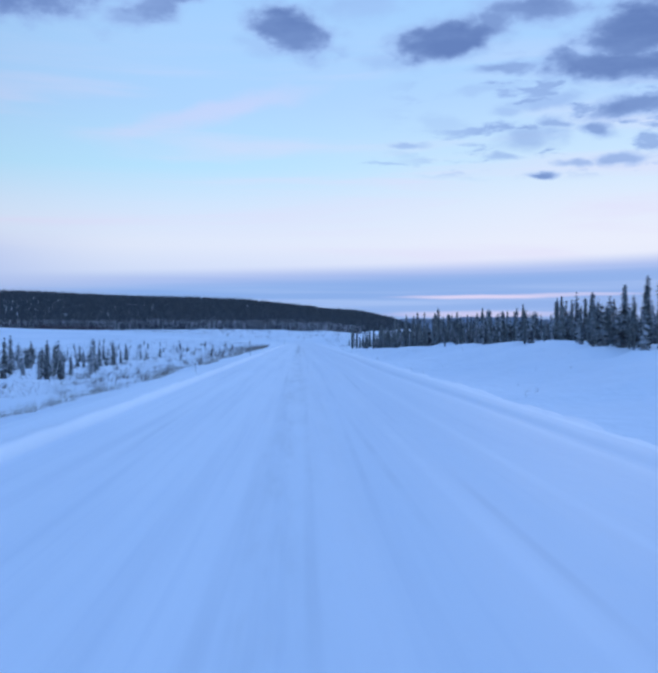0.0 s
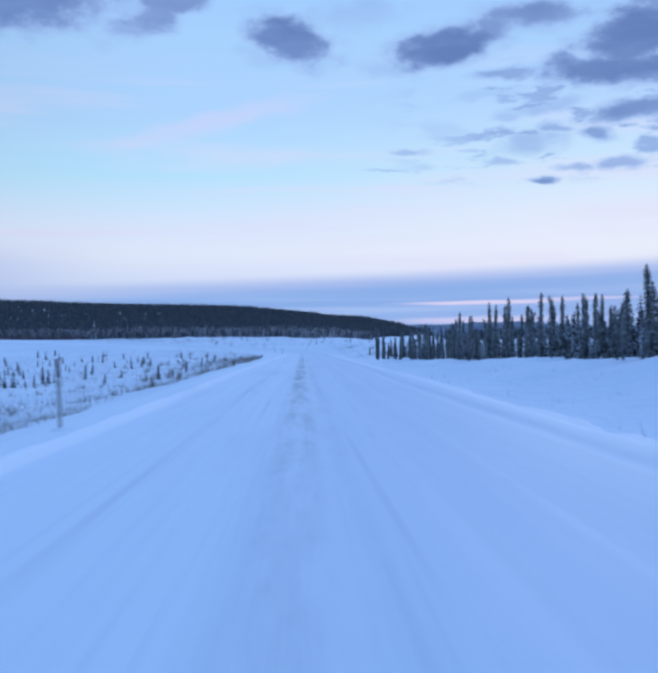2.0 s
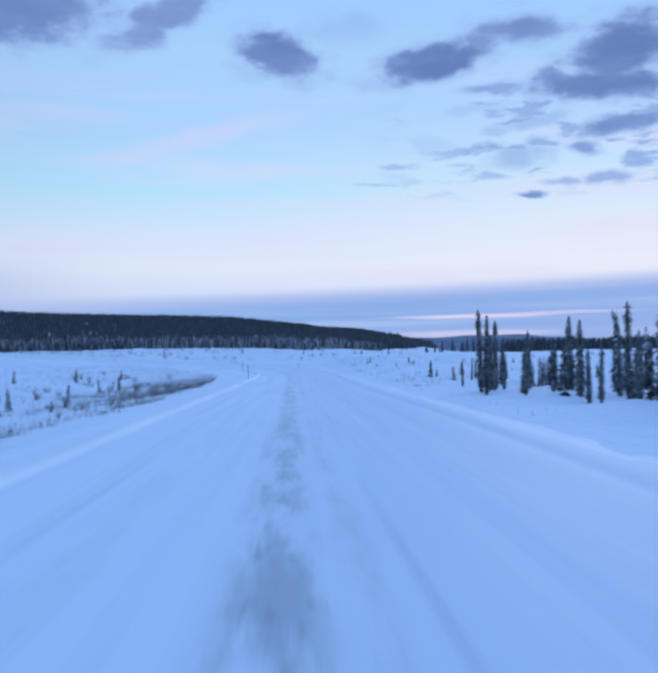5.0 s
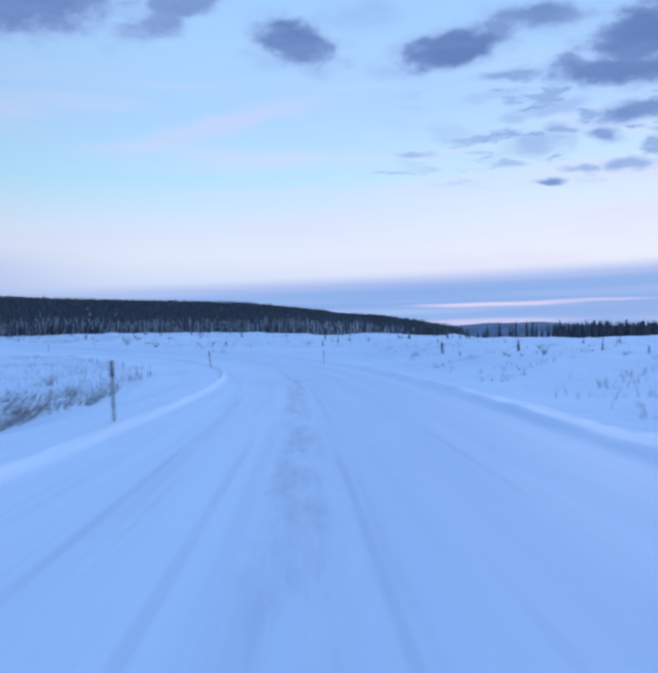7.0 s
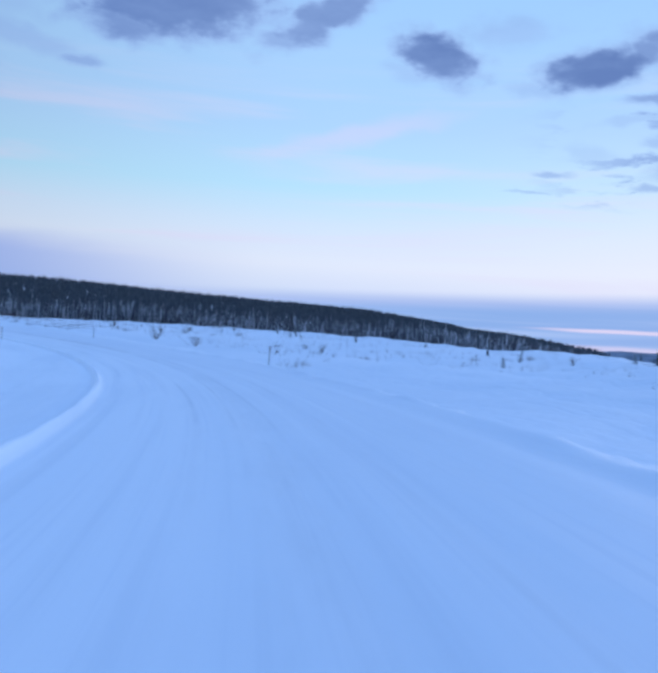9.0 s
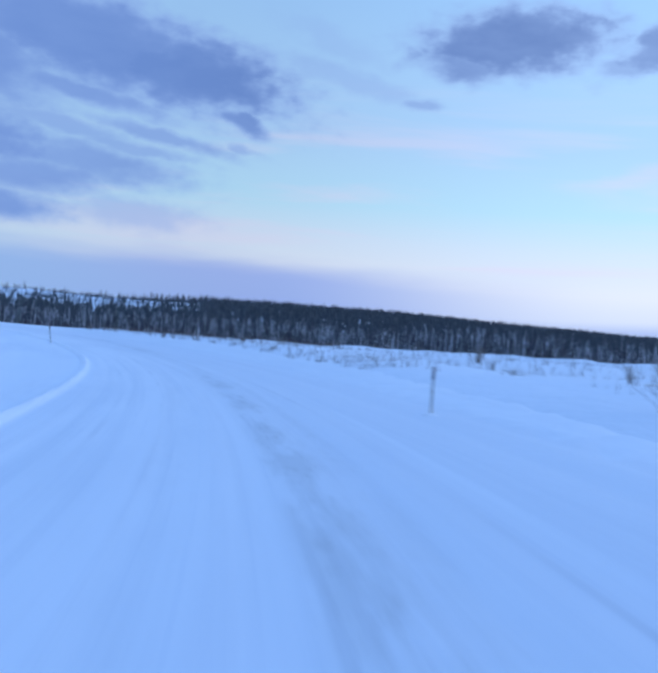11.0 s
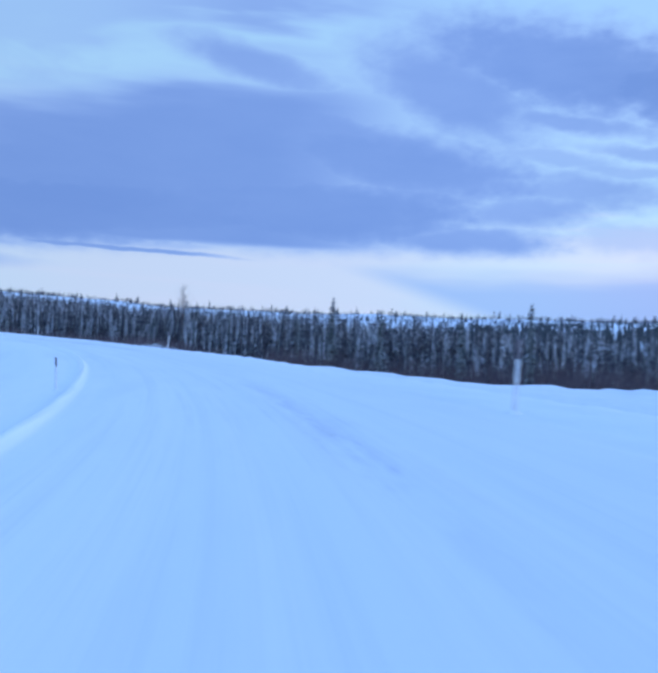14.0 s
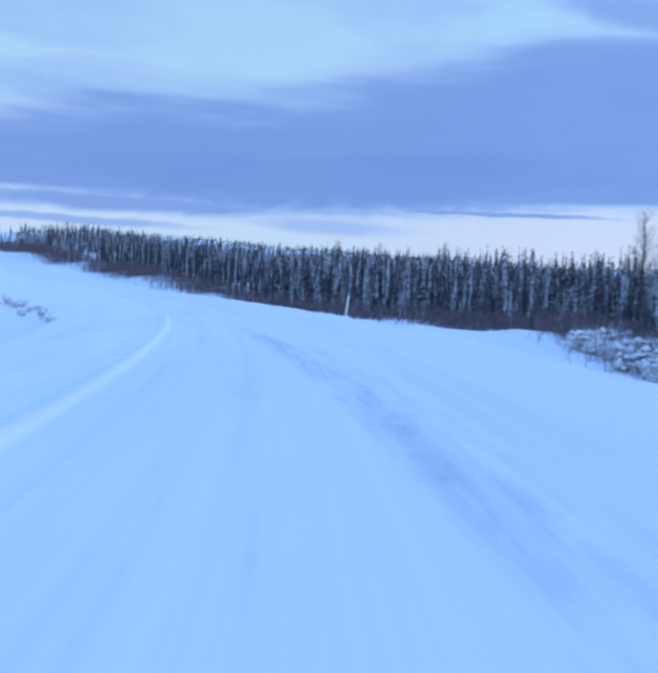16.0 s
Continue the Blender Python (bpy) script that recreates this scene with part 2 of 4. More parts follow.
    sky_col = N.mix(N.math("MULTIPLY", low, 0.9), clear, low_col)
    for e0, a0, wide, thick, much in ((2.32, -10.6, 6.0, 0.15, 0.85), (2.42, -16.0, 5.0, 0.13, 0.5), (1.3, -10.5, 6.5, 0.26, 0.6)):
        m = N.put("ShaderNodeMapping")
        m.vector_type = "TEXTURE"
        m.inputs["Location"].default_value, m.inputs["Scale"].default_value = (a0, e0, 0.0), (wide, thick, 1.0)
        N.wire(N.vmath("ADD", flat, N.vmath("MULTIPLY", shift, (0.5, 0.10, 0.0))), m.inputs["Vector"])
        sky_col = N.mix(N.ramp(N.vmath("LENGTH", m.outputs[0]), 0.3, 1.1, much, 0.0), sky_col, lin(226, 216, 246))
    tone = N.noise(N.vmath("MULTIPLY", flat, (0.12, 0.34, 1.0)), 1.0, 5.0, 0.62).outputs[0]
    west = N.ramp(az, 6.0, 48.0)
    core = N.mix(west, lin(100, 129, 188), lin(116, 154, 227))
    thin = N.mix(west, lin(154, 186, 240), lin(146, 182, 248))
    body = N.math("ADD", N.ramp(total, 0.35, 1.05), N.math("MULTIPLY", N.math("SUBTRACT", tone, 0.5), N.math("MULTIPLY", calm, 0.9)), clamp=True)
    cloud_col = N.mix(body, thin, core)
    sky_col = N.mix(N.ramp(total, 0.0, 0.80, 0.0, 1.0), sky_col, cloud_col)
    # the sky darkens away from the glow
    away = N.math("ADD", N.ramp(az, 4.0, 36.0, 0.0, 0.21), N.ramp(az, 36.0, 84.0, 0.0, 0.08))
    sky_col = N.mix(N.math("MULTIPLY", away, N.ramp(el, 20.0, 60.0, 1.0, 0.0)), sky_col, (0.0, 0.0, 0.0))

    air = N.put("ShaderNodeTexSky")
    air.sky_type, air.sun_disc = "NISHITA", False
    air.sun_elevation, air.sun_rotation = radians(1.0), radians(-GLOW_AZ)
    air.altitude, air.dust_density, air.ozone_density = 600.0, 0.6, 3.0
    b1, b2 = N.put("ShaderNodeBackground"), N.put("ShaderNodeBackground")
    N.wire(air.outputs[0], b1.inputs[0]), N.wire(sky_col, b2.inputs[0])
    b1.inputs[1].default_value, b2.inputs[1].default_value = 0.005, 1.0
    add, out = N.put("ShaderNodeAddShader"), N.put("ShaderNodeOutputWorld")
    N.wire(b1.outputs[0], add.inputs[0]), N.wire(b2.outputs[0], add.inputs[1]), N.wire(add.outputs[0], out.inputs[0])


make_world()
sun = new("sun", bpy.data.lights.new("sun", "SUN"))
sun.data.energy, sun.data.angle, sun.data.color = 0.36, radians(26), (1.0, 0.97, 0.96)
sun_az, sun_el = radians(GLOW_AZ), radians(12)
sun.matrix_basis = look((0, 0, 100), Vector((0, 0, 100)) - Vector((-math.sin(sun_az) * math.cos(sun_el), math.cos(sun_az) * math.cos(sun_el), math.sin(sun_el))))

# ---------------------------------------------------------------- materials


def material(name, colour, rough=0.9, build=None, bump=0.0, bump_scale=10.0, distance=0.02, spec=0.05):
    """A principled material; build(N, base) may return another colour socket."""
    m = bpy.data.materials.new(name)
    m.use_nodes = True
    N = Nodes(m.node_tree)
    p, out = N.put("ShaderNodeBsdfPrincipled"), N.put("ShaderNodeOutputMaterial")
    N.wire(p.outputs[0], out.inputs[0])
    p.inputs["Roughness"].default_value = rough
    p.inputs["Specular IOR Level"].default_value = spec
    col = build(N) if build else None
    if col is None:
        p.inputs["Base Color"].default_value = (*colour, 1.0)
    else:
        N.wire(col, p.inputs["Base Color"])
    if bump:
        pos = N.put("ShaderNodeTexCoord").outputs["Object"]
        b = N.put("ShaderNodeBump")
        b.inputs["Strength"].default_value, b.inputs["Distance"].default_value = bump, distance
        N.wire(N.noise(pos, bump_scale, 5.0, 0.6).outputs[0], b.inputs["Height"])
        N.wire(b.outputs[0], p.inputs["Normal"])
    return m


SNOW = (0.80, 0.83, 0.86)


def snow_colour(N):
    pos = N.put("ShaderNodeTexCoord").outputs["Object"]
    big = N.noise(pos, 0.035, 4.0, 0.6).outputs[0]
    small = N.noise(pos, 0.9, 5.0, 0.6).outputs[0]
    c = N.mix(N.ramp(big, 0.35, 0.65), (0.82, 0.845, 0.87), (0.89, 0.90, 0.915))
    return N.mix(N.math("MULTIPLY", N.ramp(small, 0.5, 0.75), 0.22), c, (0.72, 0.76, 0.81))


def road_colour(N):
    plan = N.put("ShaderNodeUVMap")
    plan.uv_map = "UVMap"
    uv = plan.outputs[0]
    sep = N.put("ShaderNodeSeparateXYZ")
    N.wire(uv, sep.inputs[0])
    d, s = sep.outputs[0], sep.outputs[1]
    streak = N.noise(N.vmath("MULTIPLY", uv, (2.6, 0.035, 1.0)), 1.0, 5.0, 0.6).outputs[0]
    fine = N.noise(N.vmath("MULTIPLY", uv, (9.0, 0.10, 1.0)), 1.0, 3.0, 0.6).outputs[0]
    patch = N.noise(N.vmath("MULTIPLY", uv, (2.4, 0.30, 1.0)), 1.0, 5.0, 0.65).outputs[0]
    inside = N.ramp(N.math("ABSOLUTE", d), 2.6, 4.2, 1.0, 0.15)
    # the base is paler on the left than on the right; in the bend that right lane is trodden
    right_tone = N.math("MULTIPLY", N.ramp(d, -1.6, 1.8), N.math("MAXIMUM", N.ramp(s, 240.0, 300.0, 1.0, 0.7), N.ramp(s, 340.0, 370.0, 0.0, 0.9)))
    right_tone = N.math("MULTIPLY", right_tone, N.math("MULTIPLY", N.ramp(s, 425.0, 470.0, 1.0, 0.45), N.ramp(d, 4.9, 5.6, 1.0, 0.1)))
    c = N.mix(right_tone, (0.90, 0.91, 0.92), (0.80, 0.825, 0.855))
    c = N.mix(N.math("MULTIPLY", N.math("MULTIPLY", N.ramp(streak, 0.45, 0.70), inside), 0.42), c, (0.74, 0.77, 0.81))
    c = N.mix(N.math("MULTIPLY", N.math("MULTIPLY", N.ramp(fine, 0.52, 0.74), inside), 0.16), c, (0.64, 0.69, 0.77))
    # loose snow on the ploughed ridge at the left edge, whitened further for light on its crest
    edge = N.put("ShaderNodeUVMap")
    edge.uv_map = "edges"
    esep = N.put("ShaderNodeSeparateXYZ")
    N.wire(edge.outputs[0], esep.inputs[0])
    rim = esep.outputs[0]
    crumb = N.noise(N.vmath("MULTIPLY", uv, (3.0, 0.9, 1.0)), 1.0, 4.0, 0.65).outputs[0]
    pale_rim = N.math("MAXIMUM", N.ramp(rim, -0.4, 0.0, 0.45, 0.0), N.ramp(N.math("ABSOLUTE", rim), 0.05, 0.20, 1.0, 0.0))
    c = N.mix(N.math("MULTIPLY", pale_rim, N.ramp(crumb, 0.25, 0.5, 0.7, 1.0)), c, (0.955, 0.965, 0.97))
    blot = N.noise(N.vmath("MULTIPLY", uv, (0.35, 0.06, 1.0)), 1.0, 4.0, 0.6).outputs[0]
    c = N.mix(N.math("MULTIPLY", N.ramp(blot, 0.45, 0.7), 0.35), c, (0.74, 0.775, 0.82))
    # wheel lanes worn towards the gravel here and there; they drift across the road in the bend
    drift = None
    for lo, hi, by in ((250.0, 275.0, 0.45), (275.0, 380.0, 0.5), (385.0, 410.0, 0.5), (480.0, 506.0, 0.5), (506.0, 540.0, -2.0)):
        v = N.ramp(s, lo, hi, 0.0, by, False)
        drift = v if drift is None else N.math("ADD", drift, v)
    off = N.math("SUBTRACT", d, drift)
    lane = None
    for at, wide, much in ((-0.12, 0.30, 1.0), (0.40, 0.16, 0.3), (-1.5, 0.25, 0.12)):
        v = N.math("MULTIPLY", N.ramp(N.math("ABSOLUTE", N.math("SUBTRACT", off, at)), wide * 0.3, wide * 1.5, 1.0, 0.0), much)
        lane = v if lane is None else N.math("MAXIMUM", lane, v)
    first = N.math("MULTIPLY", N.ramp(s, 62.0, 114.0, 0.24, 1.0), N.math("MULTIPLY", N.ramp(s, 165.0, 225.0, 1.0, 0.42), N.ramp(s, 260.0, 300.0, 1.0, 0.2)))
    where = first
    for lo, hi, much in ((345.0, 385.0, 0.45), (402.0, 416.0, 0.55), (455.0, 472.0, 0.4), (506.0, 540.0, 0.6)):
        here = N.math("MULTIPLY", N.math("MULTIPLY", N.ramp(s, lo - 6.0, lo + 6.0), N.ramp(s, hi - 6.0, hi + 6.0, 1.0, 0.0)), much)
        where = N.math("MAXIMUM", where, here)
    where = N.math("MULTIPLY", where, N.ramp(N.noise(N.vmath("MULTIPLY", uv, (0.0, 0.03, 1.0)), 1.0, 2.0, 0.5).outputs[0], 0.30, 0.52, 0.45, 1.0))
    worn = N.math("MULTIPLY", N.math("MULTIPLY", lane, where), N.ramp(patch, 0.38, 0.62, 0.12, 1.0))
    c = N.mix(N.math("MULTIPLY", worn, 0.75), c, (0.44, 0.455, 0.46))
    grit = N.noise(N.vmath("MULTIPLY", uv, (5.5, 2.2, 1.0)), 1.0, 4.0, 0.7).outputs[0]
    spots = N.math("MULTIPLY", N.math("MULTIPLY", worn, N.ramp(grit, 0.52, 0.68)), 0.6)
    c = N.mix(spots, c, (0.25, 0.25, 0.24))
    # single wheel ruts that come and go: grey lines, partly shade of the grooves put into the colour
    for at, wide, seed in ((0.95, 0.035, 3.0), (-0.62, 0.04, 7.0), (0.28, 0.03, 11.0), (0.62, 0.03, 31.0), (1.75, 0.035, 17.0), (-1.9, 0.04, 23.0)):
        sway = N.math("MULTIPLY", N.math("SINE", N.math("MULTIPLY_ADD", s, 0.045, seed)), 0.22)
        line = N.ramp(N.math("ABSOLUTE", N.math("SUBTRACT", d, N.math("ADD", sway, at))), wide * 0.4, wide * 2.0, 1.0, 0.0)
        some = N.put("ShaderNodeCombineXYZ")
        N.wire(N.math("MULTIPLY_ADD", s, 0.05, seed), some.inputs[0])
        come = N.ramp(N.noise(some.outputs[0], 1.0, 4.0, 0.65).outputs[0], 0.46, 0.64)
        c = N.mix(N.math("MULTIPLY", N.math("MULTIPLY", line, come), N.math("MULTIPLY", N.ramp(s, 300.0, 345.0, 0.18, 0.26), N.ramp(s, 380.0, 430.0, 1.0, 0.45))), c, (0.42, 0.45, 0.50))
    # one sharp skid line beyond the middle of the bend
    skid = N.math("MULTIPLY", N.math("MULTIPLY", N.ramp(patch, 0.36, 0.6, 0.25, 1.0), N.ramp(N.math("ABSOLUTE", N.math("SUBTRACT", d, 2.05)), 0.01, 0.17, 1.0, 0.0)), N.math("MULTIPLY", N.ramp(s, 420.0, 424.0), N.ramp(s, 433.0, 440.0, 1.0, 0.0)))
    c = N.mix(N.math("MULTIPLY", skid, 0.55), c, (0.40, 0.42, 0.47))
    # pale ridges of loose snow between the wheel lines
    for at, wide, seed in ((-1.1, 0.05, 41.0), (0.05, 0.06, 47.0), (1.3, 0.06, 53.0), (2.2, 0.05, 59.0)):
        sway = N.math("MULTIPLY", N.math("SINE", N.math("MULTIPLY_ADD", s, 0.03, seed)), 0.2)
        line = N.ramp(N.math("ABSOLUTE", N.math("SUBTRACT", d, N.math("ADD", sway, at))), wide * 0.3, wide * 2.2, 1.0, 0.0)
        some = N.put("ShaderNodeCombineXYZ")
        N.wire(N.math("MULTIPLY_ADD", s, 0.04, seed), some.inputs[0])
        come = N.ramp(N.noise(some.outputs[0], 1.0, 4.0, 0.65).outputs[0], 0.42, 0.62)
        c = N.mix(N.math("MULTIPLY", N.math("MULTIPLY", line, come), 0.6), c, (0.87, 0.89, 0.91))
    return c


def frost_colour(dark, light, snow_amount, frost=0.0, streak=0.0):
    """Needles or twigs, with snow lying on what faces up and rime on some of them."""
    def build(N):
        pos = N.put("ShaderNodeTexCoord").outputs["Object"]
        geo = N.put("ShaderNodeNewGeometry")
        n1 = N.noise(pos, 1.6, 4.0, 0.6).outputs[0]
        c = N.mix(N.ramp(n1, 0.35, 0.65), dark, light)
        island = geo.outputs["Random Per Island"]
        if streak:
            # rime in upright streaks, much on some trees and hardly any on others
            odd = N.put("ShaderNodeObjectInfo").outputs["Random"]
            tall = N.vmath("ADD", N.vmath("MULTIPLY", pos, (1.0, 1.0, 0.16)), N.math("MULTIPLY", odd, 37.0))
            many = N.noise(tall, 1.5, 3.0, 0.6).outputs[0]
            rimy = N.math("MULTIPLY", N.ramp(many, 0.49, 0.58), N.ramp(island, 0.0, 1.0, 0.35, 1.0))
            c = N.mix(N.math("MULTIPLY", rimy, streak), c, (0.70, 0.73, 0.78))
        sep = N.put("ShaderNodeSeparateXYZ")
        N.wire(geo.outputs["Normal"], sep.inputs[0])
        n2 = N.noise(pos, 2.3, 4.0, 0.65).outputs[0]
        lie = N.math("MULTIPLY", N.ramp(sep.outputs[2], 0.25, 0.75), N.ramp(n2, 0.42, 0.60))
        amount = N.math("ADD", N.math("MULTIPLY", lie, snow_amount), N.math("MULTIPLY", N.ramp(n2, 0.55, 0.70), frost), clamp=True)
        return N.mix(amount, c, (0.66, 0.70, 0.76))
    return build


snow_mat = material("drifted_snow", SNOW, 0.75, snow_colour, 0.6, 0.9, 0.25)
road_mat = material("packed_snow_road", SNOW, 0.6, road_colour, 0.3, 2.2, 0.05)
needle_mat = material("spruce_needles", (0.05, 0.06, 0.05), 0.9, frost_colour((0.058, 0.068, 0.070), (0.11, 0.122, 0.116), 0.30, 0.10, 0.25))
rime_needle_mat = material("rimed_spruce_needles", (0.06, 0.07, 0.065), 0.9, frost_colour((0.045, 0.050, 0.052), (0.090, 0.094, 0.090), 0.4, 0.12, 0.7))
wood_mat = material("spruce_bark", (0.10, 0.085, 0.07), 0.9, frost_colour((0.06, 0.055, 0.05), (0.13, 0.11, 0.095), 0.1), 0.5, 9.0)
near_wood_mat = material("spruce_wood_needles", (0.05, 0.055, 0.06), 0.95, frost_colour((0.060, 0.058, 0.068), (0.105, 0.098, 0.108), 0.2, 0.06, 0.85))
far_mat = material("far_spruce_wood", (0.05, 0.056, 0.062), 0.95, frost_colour((0.056, 0.064, 0.074), (0.090, 0.096, 0.104), 0.06, 0.03, 0.12))
twig_mat = material("willow_twigs", (0.16, 0.12, 0.10), 0.85, frost_colour((0.14, 0.115, 0.105), (0.26, 0.22, 0.20), 0.4, 0.28))
rime_twig_mat = material("rimed_twigs", (0.4, 0.38, 0.38), 0.85, frost_colour((0.42, 0.40, 0.43), (0.60, 0.59, 0.62), 0.6, 0.6))
thicket_mat = material("brown_willow_stems", (0.14, 0.10, 0.10), 0.85, frost_colour((0.12, 0.088, 0.096), (0.22, 0.165, 0.175), 0.15, 0.10))
birch_mat = material("pale_bare_birch_wood", (0.3, 0.27, 0.26), 0.85, frost_colour((0.12, 0.10, 0.10), (0.24, 0.21, 0.205), 0.2, 0.12))
straw_mat = material("dry_grass", (0.25, 0.2, 0.14), 0.9, frost_colour((0.16, 0.13, 0.10), (0.30, 0.25, 0.18), 0.3, 0.2))
# wood and snow colours paled and blued to stand in for distance haze
hazy_hills_mat = material("hazed_far_hills", (0.16, 0.19, 0.23), 0.95, lambda N: N.mix(N.ramp(N.noise(N.put("ShaderNodeTexCoord").outputs["Object"], 0.012, 5.0, 0.6).outputs[0], 0.42, 0.62), (0.17, 0.20, 0.24), (0.28, 0.32, 0.38)))
post_mat = material("weathered_grey_plastic", (0.42, 0.43, 0.44), 0.6, lambda N: N.mix(N.ramp(N.noise(N.put("ShaderNodeTexCoord").outputs["Object"], 6.0, 4.0).outputs[0], 0.4, 0.65), (0.46, 0.47, 0.48), (0.30, 0.30, 0.31)))
white_post_mat = material("white_plastic", (0.72, 0.73, 0.74), 0.5, lambda N: N.mix(N.ramp(N.noise(N.put("ShaderNodeTexCoord").outputs["Object"], 5.0, 4.0).outputs[0], 0.45, 0.7), (0.74, 0.75, 0.76), (0.52, 0.53, 0.55)))
band_mat = material("dull_reflector_tape", (0.16, 0.13, 0.14), 0.45, lambda N: N.mix(N.ramp(N.noise(N.put("ShaderNodeTexCoord").outputs["Object"], 14.0, 3.0).outputs[0], 0.4, 0.65), (0.13, 0.11, 0.12), (0.24, 0.20, 0.22)), 0.0, 10, 0.02, 0.4)

# ---------------------------------------------------------------- the line of the road
# heading (degrees, to the left) and grade (degrees) against metres along the road
HEADING = [(-100, 0), (224, 0), (240, 0.5), (256, 2.2), (272, 5.4), (288, 9.8), (304, 14.6), (320, 19.7), (336, 25.0), (352, 30.2), (368, 35.0), (384, 39.3),
           (400, 43.8), (416, 48.5), (432, 53.5), (448, 58.9), (464, 64.4), (480, 69.6), (496, 74.2), (512, 78.3), (560, 91), (620, 104), (700, 108)]
GRADE = [(-100, -0.2), (0, -0.2), (96, -0.1), (208, -0.3), (256, 0.2), (304, 0.7), (336, 1.1), (400, 1.9), (464, 2.1), (560, 2.3), (600, 2.7), (640, 4.0), (700, 4.8)]
BANK = [(-100, 0), (230, 0), (270, 2.5), (330, 4.0), (400, 2.8), (470, 1.6), (520, 2.0), (700, 2.0)]
LEFT = [(-100, 3.5), (236, 3.4), (266, 2.85), (290, 2.6), (310, 2.55), (352, 3.1), (367, 3.35), (380, 3.0), (395, 2.75), (412, 2.8), (440, 2.6), (458, 2.7), (476, 2.95), (504, 2.6), (520, 2.45), (700, 2.4)]
RIGHT = [(-100, 3.6), (225, 3.6), (300, 3.8), (700, 4.0)]
S = np.arange(-100.0, 700.01, 0.5)


def table(rows, s):
    a = np.array(rows, float)
    return np.interp(s, a[:, 0], a[:, 1])


def smooth(v, n):
    return np.convolve(np.pad(v, n, mode="edge"), np.ones(2 * n + 1) / (2 * n + 1), "valid")


HD = np.radians(smooth(table(HEADING, S), 16))
GZ = np.tan(np.radians(smooth(table(GRADE, S), 32)))
BK = np.tan(np.radians(smooth(table(BANK, S), 16)))
CX, CY, CZ = (np.concatenate([[0], np.cumsum(v * 0.5)])[:-1] for v in (-np.sin(HD), np.cos(HD), GZ))
ZERO = 200                       # the sample at s = 0
CX, CY, CZ = CX - CX[ZERO], CY - CY[ZERO], CZ - CZ[ZERO]


def step(lo, hi, v):
    t = np.clip((v - lo) / (hi - lo), 0, 1)
    return t * t * (3 - 2 * t)


def along(s, d):
    """Plan position of a point s metres along the road and d metres to its right."""
    x, y, h = np.interp(s, S, CX), np.interp(s, S, CY), np.interp(s, S, HD)
    return x + d * np.cos(h), y + d * np.sin(h)


def beside(x, y):
    """Metres along the road and to its right of plan points."""
    x, y = np.atleast_1d(np.asarray(x, float)), np.atleast_1d(np.asarray(y, float))
    s, d = np.empty_like(x), np.empty_like(x)
    for a in range(0, len(x), 4000):
        dx, dy = x[a:a + 4000, None] - CX[None, ::4], y[a:a + 4000, None] - CY[None, ::4]
        i = np.argmin(dx * dx + dy * dy, 1) * 4
        ex, ey = x[a:a + 4000] - CX[i], y[a:a + 4000] - CY[i]
        fwd = -np.sin(HD[i]) * ex + np.cos(HD[i]) * ey
        s[a:a + 4000] = S[i] + np.clip(fwd, -1.2, 1.2)
        d[a:a + 4000] = np.cos(HD[i]) * ex + np.sin(HD[i]) * ey
        far = np.hypot(ex, ey)
        d[a:a + 4000] = np.where(np.abs(fwd) > 1.5, np.copysign(far, d[a:a + 4000]), d[a:a + 4000])
    return s, d


def wave(x, y, size, seed=0.0):
    """Smooth uneven ground, about -1 to 1."""
    a = 2 * math.pi / size
    return (np.sin(a * (x * 0.83 + y * 0.55) + seed) * np.cos(a * (x * -0.47 + y * 0.91) * 1.27 + seed * 1.7)
            + 0.5 * np.sin(a * 2.13 * (x * 0.35 - y * 0.94) + seed * 2.3) * np.cos(a * 1.9 * (x * 0.9 + y * 0.3) - seed))


def forest_edge(x):
    """How far ahead (y) the wood begins."""
    return np.interp(x, [-700, -420, -296, -215, -165, -120, -90, -40, 10, 60, 120, 400], [350, 405, 446, 474, 466, 492, 500, 500, 505, 610, 840, 1500])


